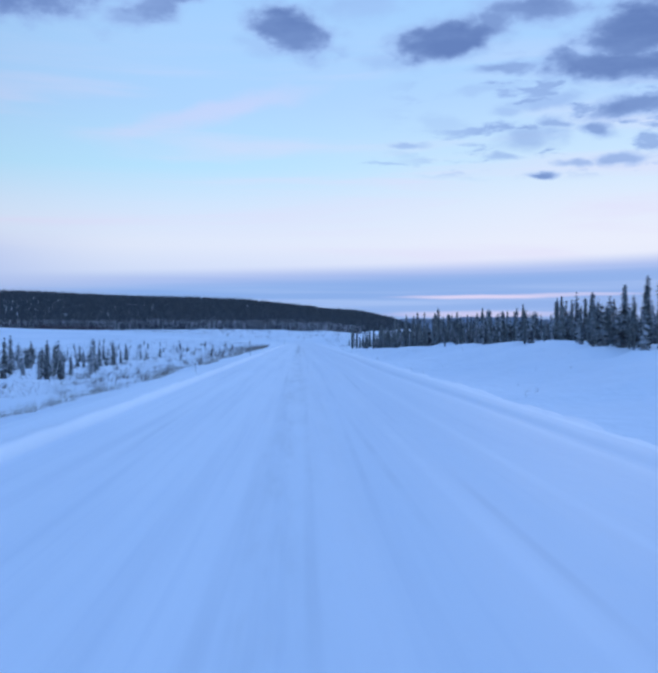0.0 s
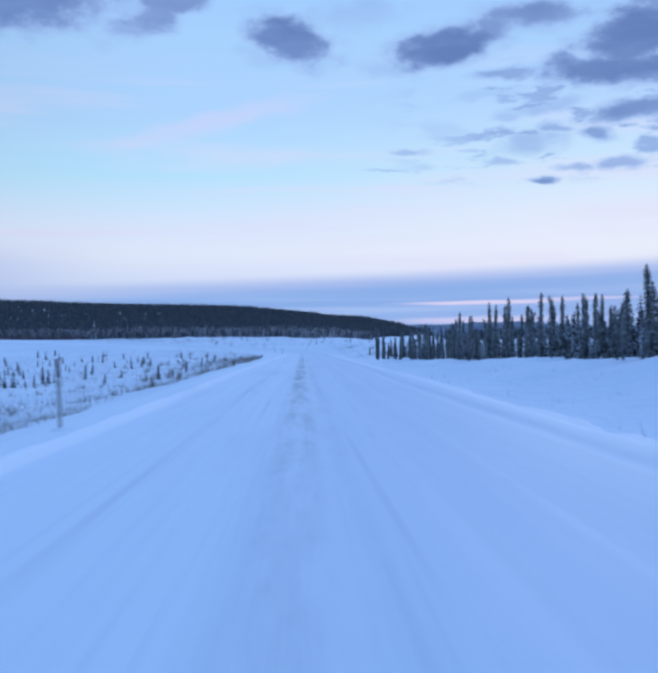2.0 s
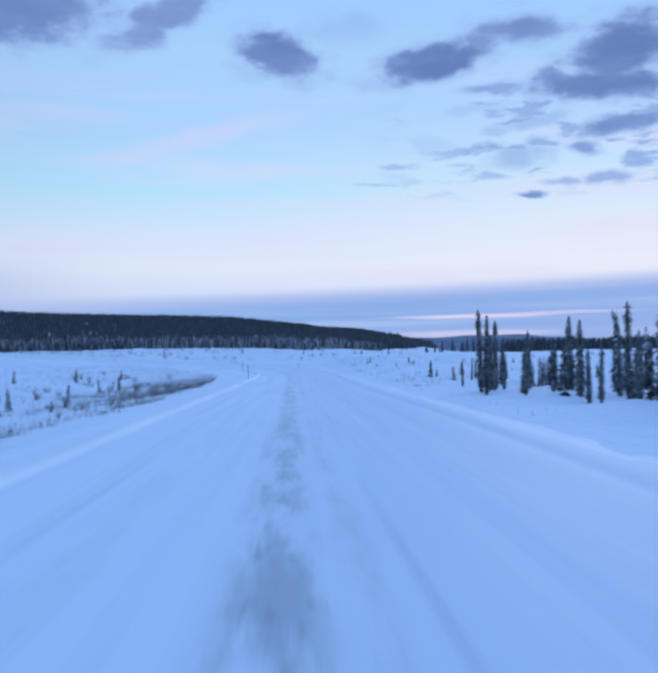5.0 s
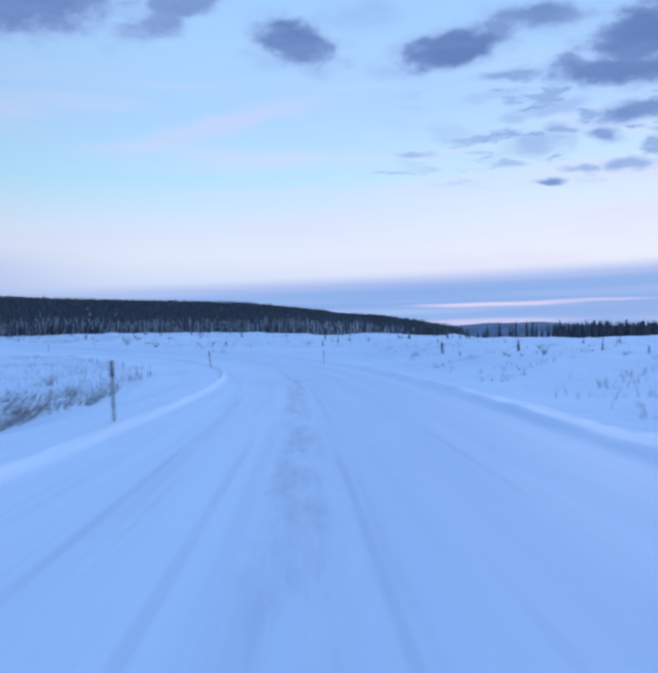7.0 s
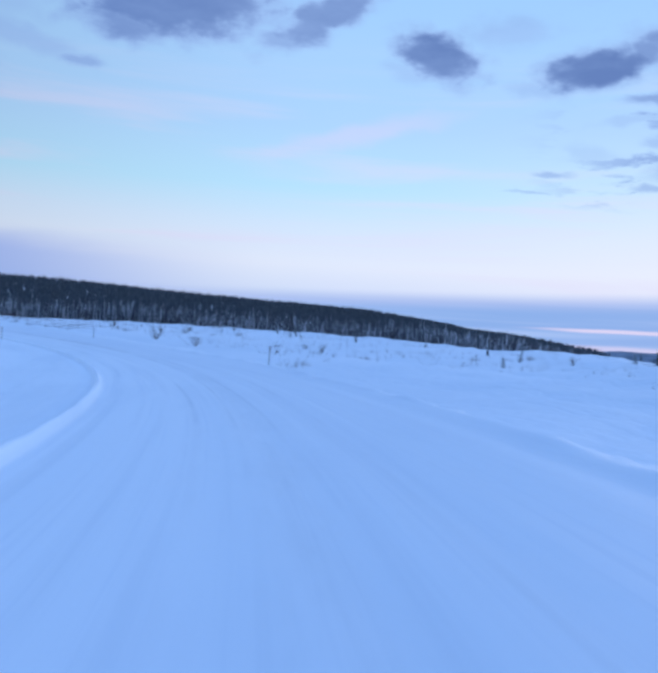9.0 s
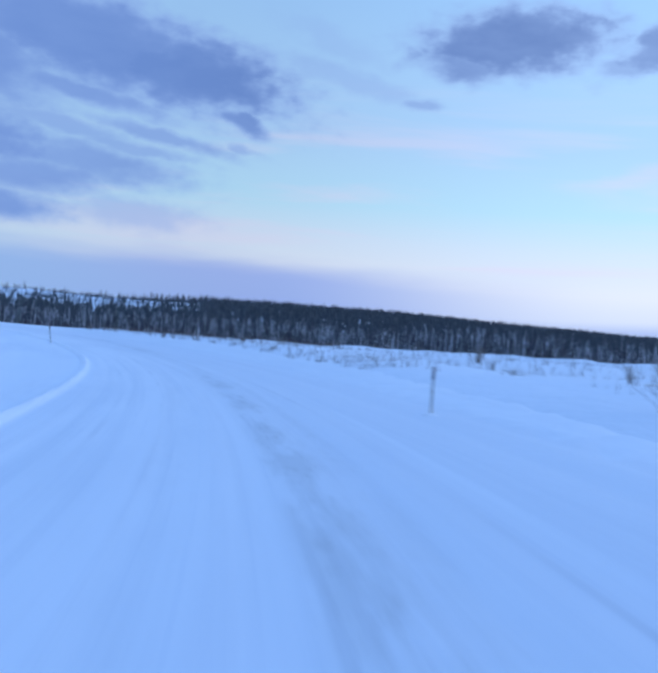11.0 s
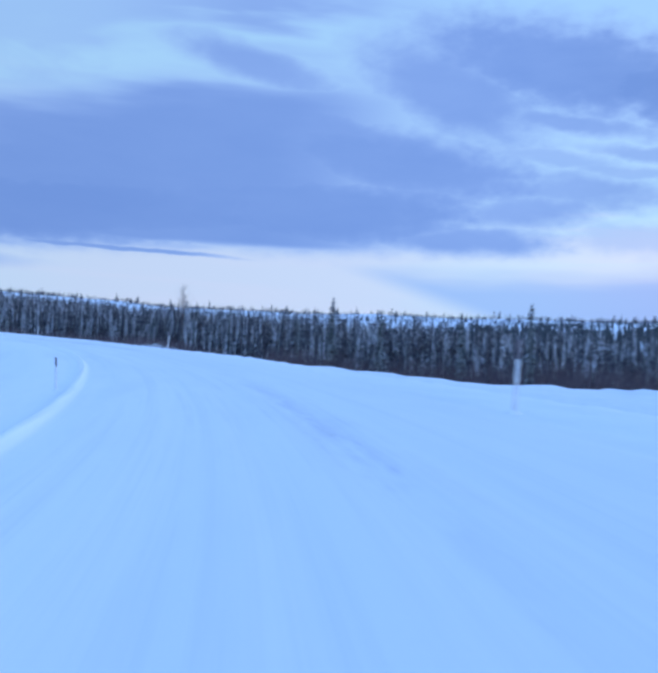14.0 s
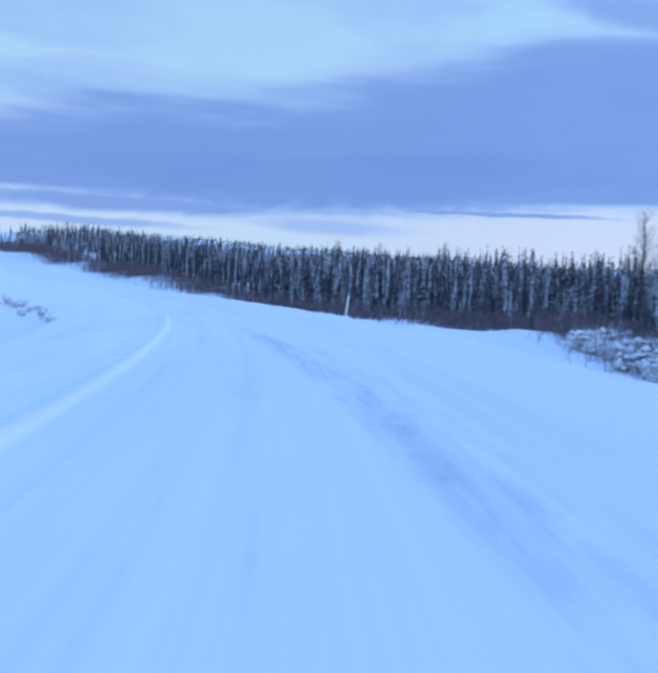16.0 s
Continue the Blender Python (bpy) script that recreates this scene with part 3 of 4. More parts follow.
def open_country(x, y):
    """The lie of the land away from the road."""
    z = -2.6 + (6.8 - 3.7 * step(-15, 50, x)) * step(215, 500, y)
    z = z + step(4, 16, x) * (1.2 + 2.2 * (1 - step(60, 215, y)))
    z = z + 0.06 * np.clip(-x - 148, 0, 330) * step(320, 430, y) * (1 - step(500, 640, y))
    z = z + 0.05 * np.clip(-x - 270, 0, 120) * step(340, 400, y) * (1 - step(425, 480, y))
    past = y - np.minimum(forest_edge(x), 560)
    side = x - 0.05 * (y - 860)
    tall = np.interp(side, [-900, -420, -300, -40, 60, 100, 140], [38, 42, 45.5, 36.5, 31, 25, 0])
    reach = np.interp(x, [-420, -160, 0], [600, 780, 1000])
    z = z + tall * step(0, 1, (past - 40) / reach) + 2.5 * step(0, 160, past) * (1 - step(60, 160, -x)) * (1 - step(60, 120, side))
    z = z + 0.25 * wave(x, y, 23, 1.0) + 0.12 * wave(x, y, 8.5, 0.6) + 0.5 * wave(x, y, 90, 2.0) * step(30, 120, np.abs(x) + np.maximum(0, y - 420))
    z = z + 2.5 * wave(x, y, 520, 0.4) * step(300, 700, past)
    # wind-worked hummocks
    z = z + (0.10 * wave(x, y, 5.2, 0.9) + 0.07 * wave(x, y, 3.3, 2.1)) * (1 + 1.0 * step(215, 250, y) * step(2, 10, x + 0.35 * np.maximum(0, y - 300)) * (1 - step(380, 440, y)))
    # the bare snow hill behind the wood
    az, far = np.degrees(np.arctan2(-(x + 90), y - 400)), np.hypot(x + 90, y - 400)
    bare = 2.0 + np.interp(az, [20, 32, 62, 72, 82, 110], [45, 48, 48.5, 55, 62, 62]) * step(330, 800, far) + 1.6 * wave(x, y, 170, 1.1) * step(600, 800, far)
    z = z + np.maximum(0, bare - z) * step(22, 34, az) * step(330, 420, far) * (1 - step(115, 140, az))
    return z


def ground_z(x, y, s=None, d=None):
    """Height of the snow: the road's bed, its shoulders and the land beside it."""
    if s is None:
        s, d = beside(x, y)
    z0, bank = np.interp(s, S, CZ), np.interp(s, S, BK)
    bed = z0 + bank * np.clip(d, -5.5, np.interp(s, [330, 372], [4.2, 7.5])) - 0.12 * step(3.6, 5.5, np.abs(d)) - np.where(d > 0, 0.25 * step(4.2, 7.0, d) * step(235, 265, s) * (1 - step(325, 360, s)), 0.0)
    apron = np.where(d > 0, np.interp(s, [370, 430, 460, 490, 512, 620], [4.6, 8.0, 10.0, 8.0, 5.6, 4.6]), 4.6)
    reach = np.where(d > 0, apron + 13.4 - 4.0 * step(380, 470, s), 20.0)
    t = np.clip((np.abs(d) - apron) / (reach - apron), 0, 1)
    ridge = np.where(d > 0, 0.24 * step(390, 420, s) * (1 - step(456, 492, s)) * np.exp(-((d - 7.5) / 2.2) ** 2), 0.0)
    mixed = np.where(t < 1, 1 - (1 - t) ** 1.6, 1.0)
    ditch = np.where(d > 0, -1.1 * step(485, 515, s) * np.exp(-((d - 12.5) / 4.0) ** 2), 0.0)
    ditch = ditch - np.where(d > 0, 1.5 * step(500, 525, s) * (1 - step(600, 650, s)) * step(5.5, 12, d) * (1 - step(50, 100, d)), 0.0)
    inner = ditch + 2.2 * step(470, 545, s) * step(6, 15, -d) * (1 - step(40, 90, -d))
    bed = bed + ridge
    # the field outside the bend stands higher than the road for a while
    rise = np.where(d > 0, np.interp(s, [366, 386, 410, 430, 445, 455, 466, 482], [0, 0.62, 0.85, 0.82, 0.6, 0.25, 0.05, 0]), 0.0)
    bed, inner = bed + rise * 0.85 * step(4.6, 9.5, d), inner + rise * (1 - step(40, 110, d))
    return bed * (1 - mixed) + (open_country(x, y) + inner) * mixed


def grid_mesh(name, X, Y, Z, mat, uv=None):
    """A sheet from three arrays of the same two-dimensional shape."""
    n, m = X.shape
    co = np.stack([X, Y, Z], -1).reshape(-1, 3)
    i = np.arange(n * m).reshape(n, m)
    faces = np.stack([i[:-1, :-1], i[:-1, 1:], i[1:, 1:], i[1:, :-1]], -1).reshape(-1, 4)
    return sheet(name, co, faces, mat, None if uv is None else uv.reshape(-1, 2))


def sheet(name, co, faces, mat, uv=None, flat=False):
    """A mesh from vertex and face arrays (all faces with the same number of corners)."""
    me = bpy.data.meshes.new(name)
    k = faces.shape[1]
    me.vertices.add(len(co)), me.loops.add(faces.size), me.polygons.add(len(faces))
    me.vertices.foreach_set("co", np.asarray(co, np.float32).ravel())
    me.loops.foreach_set("vertex_index", faces.astype(np.int32).ravel())
    me.polygons.foreach_set("loop_start", np.arange(0, faces.size, k, dtype=np.int32))
    me.update(calc_edges=True)
    me.polygons.foreach_set("use_smooth", np.full(len(faces), not flat))
    if uv is not None:
        me.uv_layers.new(name="UVMap").data.foreach_set("uv", uv[faces.ravel()].astype(np.float32).ravel())
    me.materials.append(mat)
    me.validate()
    return me


# ---------------------------------------------------------------- ground and road


def spread(lo, hi, pitch, ends):
    """Grid lines: even between lo and hi, wider and wider out to both ends."""
    mid = np.arange(lo, hi + 0.1, pitch)
    out, at, gap = [], hi, pitch
    while at < ends[1]:
        gap *= 1.13
        at += gap
        out.append(at)
    back, at, gap = [], lo, pitch
    while at > ends[0]:
        gap *= 1.13
        at -= gap
        back.append(at)
    return np.concatenate([back[::-1], mid, out])


gx, gy = spread(-330, 70, 1.5, (-4200, 4200)), spread(-20, 520, 1.5, (-3000, 4300))
GX, GY = np.meshgrid(gx, gy)
gs, gd = beside(GX.ravel(), GY.ravel())
GZZ = ground_z(GX.ravel(), GY.ravel(), gs, gd) - 0.35 * (1 - step(5.0, 8.5, np.abs(gd)))
ground = new("ground", grid_mesh("ground", GX, GY, GZZ.reshape(GX.shape), snow_mat))
tagged(ground, "open snow-covered land rising to wooded hills", "ground", kind="structure")

rs = np.arange(-40.0, 690.1, 0.6)
rd = np.concatenate([np.arange(-9.5, -5.0, 0.35), np.arange(-5.0, -1.45, 0.08), np.arange(-1.4, 3.0, 0.2), np.arange(3.0, 5.4, 0.12), np.arange(5.45, 9.6, 0.3)])
RS, RD = np.meshgrid(rs, rd, indexing="ij")
RX, RY = along(RS, RD)
RZ = ground_z(RX.ravel(), RY.ravel(), RS.ravel(), RD.ravel()).reshape(RS.shape)
sag = step(6.5, 9.5, np.abs(RD))
left, right = np.interp(RS, S, smooth(table(LEFT, S), 12)), table(RIGHT, RS)
soft_berm = step(470, 510, RS)
lump = 1 + 0.10 * np.sin(RS * 0.9) * np.sin(RS * 0.37 + 1) + 0.06 * np.sin(RS * 2.3 + RD)
berm = ((0.18 - 0.05 * step(300, 400, RS)) * np.exp(-((RD + left) / 0.085) ** 2) + 0.03 * step(-left + 0.1, -left - 0.5, RD)) * lump
berm = berm - (0.05 - 0.015 * step(190, 230, RS)) * (1 - step(285, 330, RS)) * (np.exp(-((RD - 3.75 - 0.1 * np.sin(RS * 0.11)) / 0.2) ** 2) + (1 - step(150, 215, RS)) * 0.8 * np.exp(-((RD - 4.95 - 0.15 * np.sin(RS * 0.07)) / 0.25) ** 2)) * lump
berm = berm + (0.25 + 0.6 * step(170, 230, RS)) * (0.045 * step(0.0, 0.7, RD - right) * (1 - step(1.6, 3.2, RD - right)) - 0.02 * np.exp(-((RD - right + 0.15) / 0.2) ** 2)) * (1 - 0.6 * step(400, 450, RS)) * lump
berm = berm + 0.10 * np.exp(-((RD - right - 0.62 - 0.1 * np.sin(RS * 0.23)) / 0.2) ** 2) * (0.05 + 0.75 * step(205, 235, RS)) * (1 - step(330, 370, RS)) * np.clip(0.75 + 0.6 * wave(RX, RY, 6.5, 0.4), 0, 2)
rough = step(4.3, 5.6, np.abs(RD)) * (1 + 1.2 * step(200, 240, RS) * (RD > 0) * (1 - step(345, 400, RS)))
berm = berm + rough * (0.045 * wave(RX, RY, 2.6, 0.7) + 0.025 * wave(RX, RY, 1.3, 1.9))
wander = 0.18 * np.sin(RS * 0.05) + 0.1 * np.sin(RS * 0.13 + 2)
ruts = sum(-deep * np.exp(-((RD - at - wander) / wide) ** 2) for at, deep, wide in ((-2.1, 0.016, 0.2), (-0.4, 0.018, 0.3), (0.45, 0.022, 0.2), (1.5, 0.02, 0.2), (2.3, 0.012, 0.2)))
crown = -0.012 * np.clip(RD, -3.5, 3.5) ** 2 / 3.5
RZ = RZ + 0.03 + berm + ruts + crown - 0.7 * sag
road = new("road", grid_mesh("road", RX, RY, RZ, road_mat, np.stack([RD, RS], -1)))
loops = np.empty(len(road.data.loops), np.int32)
road.data.loops.foreach_get("vertex_index", loops)
road.data.uv_layers.new(name="edges").data.foreach_set("uv", np.stack([RD + left, RD - right], -1).reshape(-1, 2)[loops].astype(np.float32).ravel())
tagged(road, "snow-packed two-lane road with worn wheel lanes and ploughed edges", "road", kind="structure")

# ---------------------------------------------------------------- things


def height(x, y):
    return float(ground_z(np.array([x]), np.array([y]))[0])


def part(name, mesh, parent, label=""):
    ob = new(name, mesh)
    ob.parent = parent
    return tagged(ob, label)


def spruce_crown(rng, tall, wide, levels, arms, base=0.06, club=0.0, twigs=2):
    """Whorls of drooping boughs, each a tapered three-sided blade with side sprays."""
    co, faces = [], []

    def blade(a, b, w, up):
        along_ = (b - a).normalized()
        side = along_.cross(Vector((0, 0, 1)))
        side = side.normalized() if side.length > 0.01 else Vector((1, 0, 0))
        i = len(co)
        m = a.lerp(b, 0.45)
        co.extend([a, m + side * w, m - side * w, m + Vector((0, 0, up)), b])
        faces.extend([(i, i + 1, i + 3), (i, i + 3, i + 2), (i + 1, i + 4, i + 3), (i + 3, i + 4, i + 2), (i, i + 2, i + 1), (i + 1, i + 2, i + 4)])

    for k in range(levels):
        t = (k + rng.random() * 0.7) / levels
        z = tall * (base + (0.985 - base) * t)
        r = wide * ((1 - t) ** 0.5 * (0.78 + 0.36 * rng.random()) + 0.15)
        if club and 0.80 < t < 0.96:
            r += wide * club * rng.random()
        if t < 0.12:
            r *= 0.55 + 3 * t
        n = max(4, int(arms * (1 - 0.35 * t)))
        spin = rng.random() * 6.28
        for q in range(n):
            if rng.random() < 0.05:
                continue
            a = spin + 6.283 * q / n + rng.uniform(-0.3, 0.3)
            rr, zz = r * rng.uniform(0.65, 1.15), z + tall * rng.uniform(-0.5, 0.5) / levels
            tip = Vector((math.cos(a) * rr, math.sin(a) * rr, zz - rr * rng.uniform(0.25, 0.85)))
            root = Vector((0, 0, zz))
            blade(root, tip, max(0.05, rr * 0.30), 0.05 + rr * 0.12)
            for w in range(twigs):
                f = rng.uniform(0.45, 0.85)
                p = root.lerp(tip, f)
                sgn = 1 if w % 2 else -1
                a2 = a + sgn * rng.uniform(0.5, 1.0)
                l2 = rr * rng.uniform(0.25, 0.45)
                blade(p, p + Vector((math.cos(a2) * l2, math.sin(a2) * l2, -l2 * rng.uniform(0.2, 0.8))), max(0.03, l2 * 0.22), 0.03)
    blade(Vector((0, 0, tall * 0.93)), Vector((rng.uniform(-0.05, 0.05), 0, tall)), 0.05, 0.02)
    return co, faces


def to_mesh(name, co, faces, mat, flat=True):
    me = bpy.data.meshes.new(name)
    me.from_pydata([tuple(c) for c in co], [], faces)
    me.materials.append(mat)
    me.polygons.foreach_set("use_smooth", np.full(len(faces), not flat))
    return me


def taper(points, radii, sides=6):
    """A tapered tube through points."""
    co, faces = [], []
    for p, r in zip(points, radii):
        p = Vector(p)
        for k in range(sides):
            a = 6.283 * k / sides
            co.append(p + Vector((math.cos(a) * r, math.sin(a) * r, 0)))
    for j in range(len(points) - 1):
        for k in range(sides):
            a, b = j * sides + k, j * sides + (k + 1) % sides
            faces.append((a, b, b + sides, a + sides))
    faces.append(tuple(range((len(points) - 1) * sides, len(points) * sides)))
    return co, faces


def spruce(rng, tall, wide, needles, label, club=0.0, lean=0.0, levels=42, arms=7, twigs=0):
    tree = new("spruce_tree")
    tagged(tree, label, "spruce tree", "spruces beside the road")
    co, faces = taper([(0, 0, -0.3), (0, 0, tall * 0.3), (0, 0, tall * 0.7), (0, 0, tall * 0.97)], [tall * 0.014 + 0.02, tall * 0.012 + 0.015, tall * 0.007 + 0.01, 0.008])
    part("trunk", to_mesh("trunk", co, faces, wood_mat), tree)
    co, faces = spruce_crown(rng, tall, wide, levels, arms, 0.05, club, twigs)
    if lean:
        co = [c + Vector((lean * max(0, c.z / tall - 0.75) ** 1.5 * tall, 0, -abs(lean) * 0.5 * max(0, c.z / tall - 0.85) * tall)) for c in co]
    part("crown", to_mesh("crown", co, faces, needles), tree)
    return tree


def shrub_mesh(rng, tall, wide, stems, thick=0.006, lie=0.3):
    """Bare curved stems with side shoots."""
    co, faces = [], []
    for _ in range(stems):
        a, out = rng.random() * 6.283, wide * rng.uniform(0.2, 1.0)
        h = tall * rng.uniform(0.5, 1.0)
        foot = Vector((math.cos(a) * wide * 0.15 * rng.random(), math.sin(a) * wide * 0.15 * rng.random(), -0.12))
        pts = [foot + Vector((math.cos(a) * out * (t ** 1.3), math.sin(a) * out * (t ** 1.3), (h + 0.12) * t * (1 - lie * t * t))) for t in (0, 0.35, 0.7, 1.0)]
        for line, r in ((pts, thick), *[([pts[k], pts[k] + Vector((rng.uniform(-0.35, 0.35) * wide, rng.uniform(-0.35, 0.35) * wide, h * rng.uniform(0.12, 0.4)))], thick * 0.7) for k in (1, 2, 2)]):
            c2, f2 = taper(line, [r * (1 - 0.75 * i / (len(line) - 1)) for i in range(len(line))], 3)
            o = len(co)
            co.extend(c2)
            faces.extend(tuple(i + o for i in f) for f in f2)
    return co, faces


def place(thing, x, y, turn, size=1.0, tilt=(0.0, 0.0), sink=0.05):
    """Set the first thing down, or a copy of it, on the snow."""
    if abs(float(beside(x, y)[1][0])) < 6.5:
        return None
    m = Matrix.Translation((x, y, height(x, y) - sink)) @ Euler((tilt[0], tilt[1], turn)).to_matrix().to_4x4() @ Matrix.Scale(size, 4)
    if "placed" not in thing:
        thing["placed"] = 1
        thing.matrix_basis = m
        return thing
    c = copy_thing(thing, m)
    c.matrix_basis = m
    return c


rng = random.Random(4)
DARK = "slender dark green spruce standing in snow beside the road"
RIMED = "slim rime-streaked spruce at the edge of the wood"
dark_spruces = [spruce(rng, 5.2, 0.37, needle_mat, DARK, 0.2, 0, 64), spruce(rng, 4.8, 0.42, needle_mat, DARK, 0.35, 0, 60), spruce(rng, 5.6, 0.36, needle_mat, DARK, 0.6, 0, 70),
                spruce(rng, 4.0, 0.38, needle_mat, DARK, 0.1, 0, 52), spruce(rng, 5.2, 0.40, needle_mat, "dark spruce with a bent-over top in snow", 0.3, 0.5, 64), spruce(rng, 4.7, 0.35, needle_mat, DARK, 0.5, 0, 60)]
SMALL = "small snow-dusted spruce in the open field"
small_spruces = [spruce(rng, 2.6, 0.42, rime_needle_mat, SMALL, 0.1, 0, 18, 7, 1), spruce(rng, 3.4, 0.46, rime_needle_mat, SMALL, 0.2, 0, 20, 7, 1)]
sapling = spruce(rng, 1.5, 0.3, rime_needle_mat, "knee-high spruce sapling poking out of the snow", 0, 0, 12, 6, 1)
sapling.name = "spruce_sapling"
tagged(sapling, "", "sapling", "saplings in the snow field")
rime_spruces = [spruce(rng, 5.6, 0.44, rime_needle_mat, RIMED, 0.1), spruce(rng, 6.2, 0.44, rime_needle_mat, RIMED, 0.3), spruce(rng, 4.8, 0.40, rime_needle_mat, RIMED)]
used = []


def free(x, y, gap):
    if any((x - a) ** 2 + (y - b) ** 2 < gap * gap for a, b in used):
        return False
    used.append((x, y))
    return True


def stand_front(y):
    """The near edge of the stand right of the straight."""
    return 16.0 + 0.9 * math.sin(y * 0.11) - 4.6 * float(step(165, 250, y))


# the stand right of the straight: the front rows tree by tree
count = 0
while count < 190:
    y = rng.uniform(44, 246)
    depth = rng.random() ** 1.3 * 7
    x = stand_front(y) + depth
    if not free(x, y, 0.9):
        continue
    count += 1
    size = rng.uniform(0.62 - 0.14 * float(step(120, 160, y)), 0.92 + 0.1 * float(step(120, 160, y))) * (1.0 - 0.5 * float(step(215, 248, y))) * (0.84 + 0.24 * float(step(70, 150, y)))
    if depth < 1.2 and rng.random() < 0.45:
        size *= 0.55
    place(rng.choice(dark_spruces), x, y, rng.random() * 6.28, size, (rng.gauss(0, 0.025), rng.gauss(0, 0.025)))

# the thin stand in the hollow left of the straight
count = 0
while count < 82:
    y = 82 + 78 * rng.random()
    x = -21 - 26 * rng.random() - 0.05 * (y - 82)
    if not free(x, y, 0.9):
        continue
    count += 1
    place(rng.choice(small_spruces), x, y, rng.random() * 6.28, rng.uniform(0.65, 1.25) * (1 - 0.4 * float(step(120, 160, y))), (rng.gauss(0, 0.03), rng.gauss(0, 0.03)))
for _ in range(110):
    y = 120 + 190 * rng.random()
    x = -14 - 55 * rng.random() ** 0.8
    place(sapling, x, y, rng.random() * 6.28, rng.uniform(0.4, 1.25), (rng.gauss(0, 0.06), rng.gauss(0, 0.06)))
for _ in range(36):
    place(sapling, 12 + 70 * rng.random(), 268 + 120 * rng.random(), rng.random() * 6.28, rng.uniform(0.35, 0.8))
for _ in range(40):
    s0 = rng.uniform(350, 430)
    x, y = along(s0, rng.uniform(22, 70))
    place(sapling, float(x), float(y), rng.random() * 6.28, rng.uniform(0.4, 1.0), (rng.gauss(0, 0.08), rng.gauss(0, 0.08)))

for x, y, k in ((12.9, 250.0, 1.15), (17.7, 260.8, 1.05), (13.6, 251.0, 0.6), (16.2, 251.2, 0.5), (11.6, 308.5, 0.7), (12.7, 317.0, 0.6)):
    place(sapling, x, y, rng.random() * 6.28, k, (rng.gauss(0, 0.04), rng.gauss(0, 0.04)))

# the edge of the wood outside the bend
count = 0
while count < 60:
    x = rng.uniform(-250, -95)
    y = float(forest_edge(x)) + rng.random() ** 1.3 * 7
    if not free(x, y, 1.3):
        continue
    count += 1
    place(rng.choice(rime_spruces), x, y, rng.random() * 6.28, rng.uniform(0.55, 0.95), (rng.gauss(0, 0.02), rng.gauss(0, 0.02)))
tall_spruce = spruce(rng, 8.0, 0.66, needle_mat, "tall dark spruce rising above its neighbours", 0.12, 0.08, 40, 10, 2)
place(tall_spruce, -164, 467, 0.3)
for x, y, k in ((-158, 468, 0.92), (-152, 472, 0.9), (-146, 474, 0.95), (-133, 484, 1.05), (-176, 471, 0.85), (-196, 474, 0.9), (-207, 475, 0.88)):
    place(tall_spruce, x, y, rng.random() * 6.28, k)


def woods(name, pts, sizes, rng2, layers, sides, mat, slim=0.1):
    """Many plain spruces in one mesh: ragged stacked cones."""
    co, faces, base = [], [], 0
    n = len(pts)
    z = ground_z(pts[:, 0], pts[:, 1])
    parts_co, parts_f = [], []
    for k in range(layers):
        lo, hi, wide = (0.04 + 0.86 * k / layers), min(1.0, 0.04 + 0.86 * k / layers + 1.3 / layers + 0.08), slim * (1 - 0.74 * k / layers)
        ring = np.arange(sides) * 2 * np.pi / sides
        a = ring[None, :] + rng2.random((n, 1)) * 6.28
        r = sizes[:, None] * wide * rng2.uniform(0.55, 1.3, (n, sides))
        rx, ry = pts[:, :1] + r * np.cos(a), pts[:, 1:2] + r * np.sin(a)
        rz = z[:, None] + sizes[:, None] * (lo + rng2.uniform(-0.06, 0.06, (n, sides)))
        tipz = z + sizes * hi
        v = np.concatenate([np.stack([rx, ry, rz], -1), np.stack([pts[:, 0], pts[:, 1], tipz], -1)[:, None, :]], 1)
        f = np.stack([np.stack([np.arange(n) * (sides + 1) + q, np.arange(n) * (sides + 1) + (q + 1) % sides, np.arange(n) * (sides + 1) + sides], -1) for q in range(sides)], 1)
        parts_co.append(v.reshape(-1, 3)), parts_f.append(f.reshape(-1, 3) + base)
        base += n * (sides + 1)
    return sheet(name, np.concatenate(parts_co), np.concatenate(parts_f), mat, None, True)


r2 = np.random.default_rng(7)


def crown_stock(levels, arms, wide, power=0.6, droop=0.9):
    """The blades of one slim spruce of height 1: arrays of corners (four a blade)."""
    out = []
    for k in range(levels):
        t = (k + 0.7 * r2.random()) / levels
        z = 0.05 + 0.93 * t
        r = wide * ((1 - t) ** power * r2.uniform(0.7, 1.15) + 0.10)
        spin = r2.random() * 6.28
        n = max(3, round(arms * (1 - 0.3 * t)))
        for q in range(n):
            a = spin + 6.283 * q / n + r2.uniform(-0.3, 0.3)
            rr = r * r2.uniform(0.6, 1.25)
            tip = np.array([math.cos(a) * rr, math.sin(a) * rr, z - rr * droop * r2.uniform(0.55, 1.45)])
            root = np.array([0, 0, z + 0.01])
            mid, w = root * 0.5 + tip * 0.5, rr * 0.40
            side = np.array([-math.sin(a) * w, math.cos(a) * w, -0.3 * w])
            out.append([root, mid + side, tip, mid - side * np.array([1, 1, -1])])
    return np.array(out)


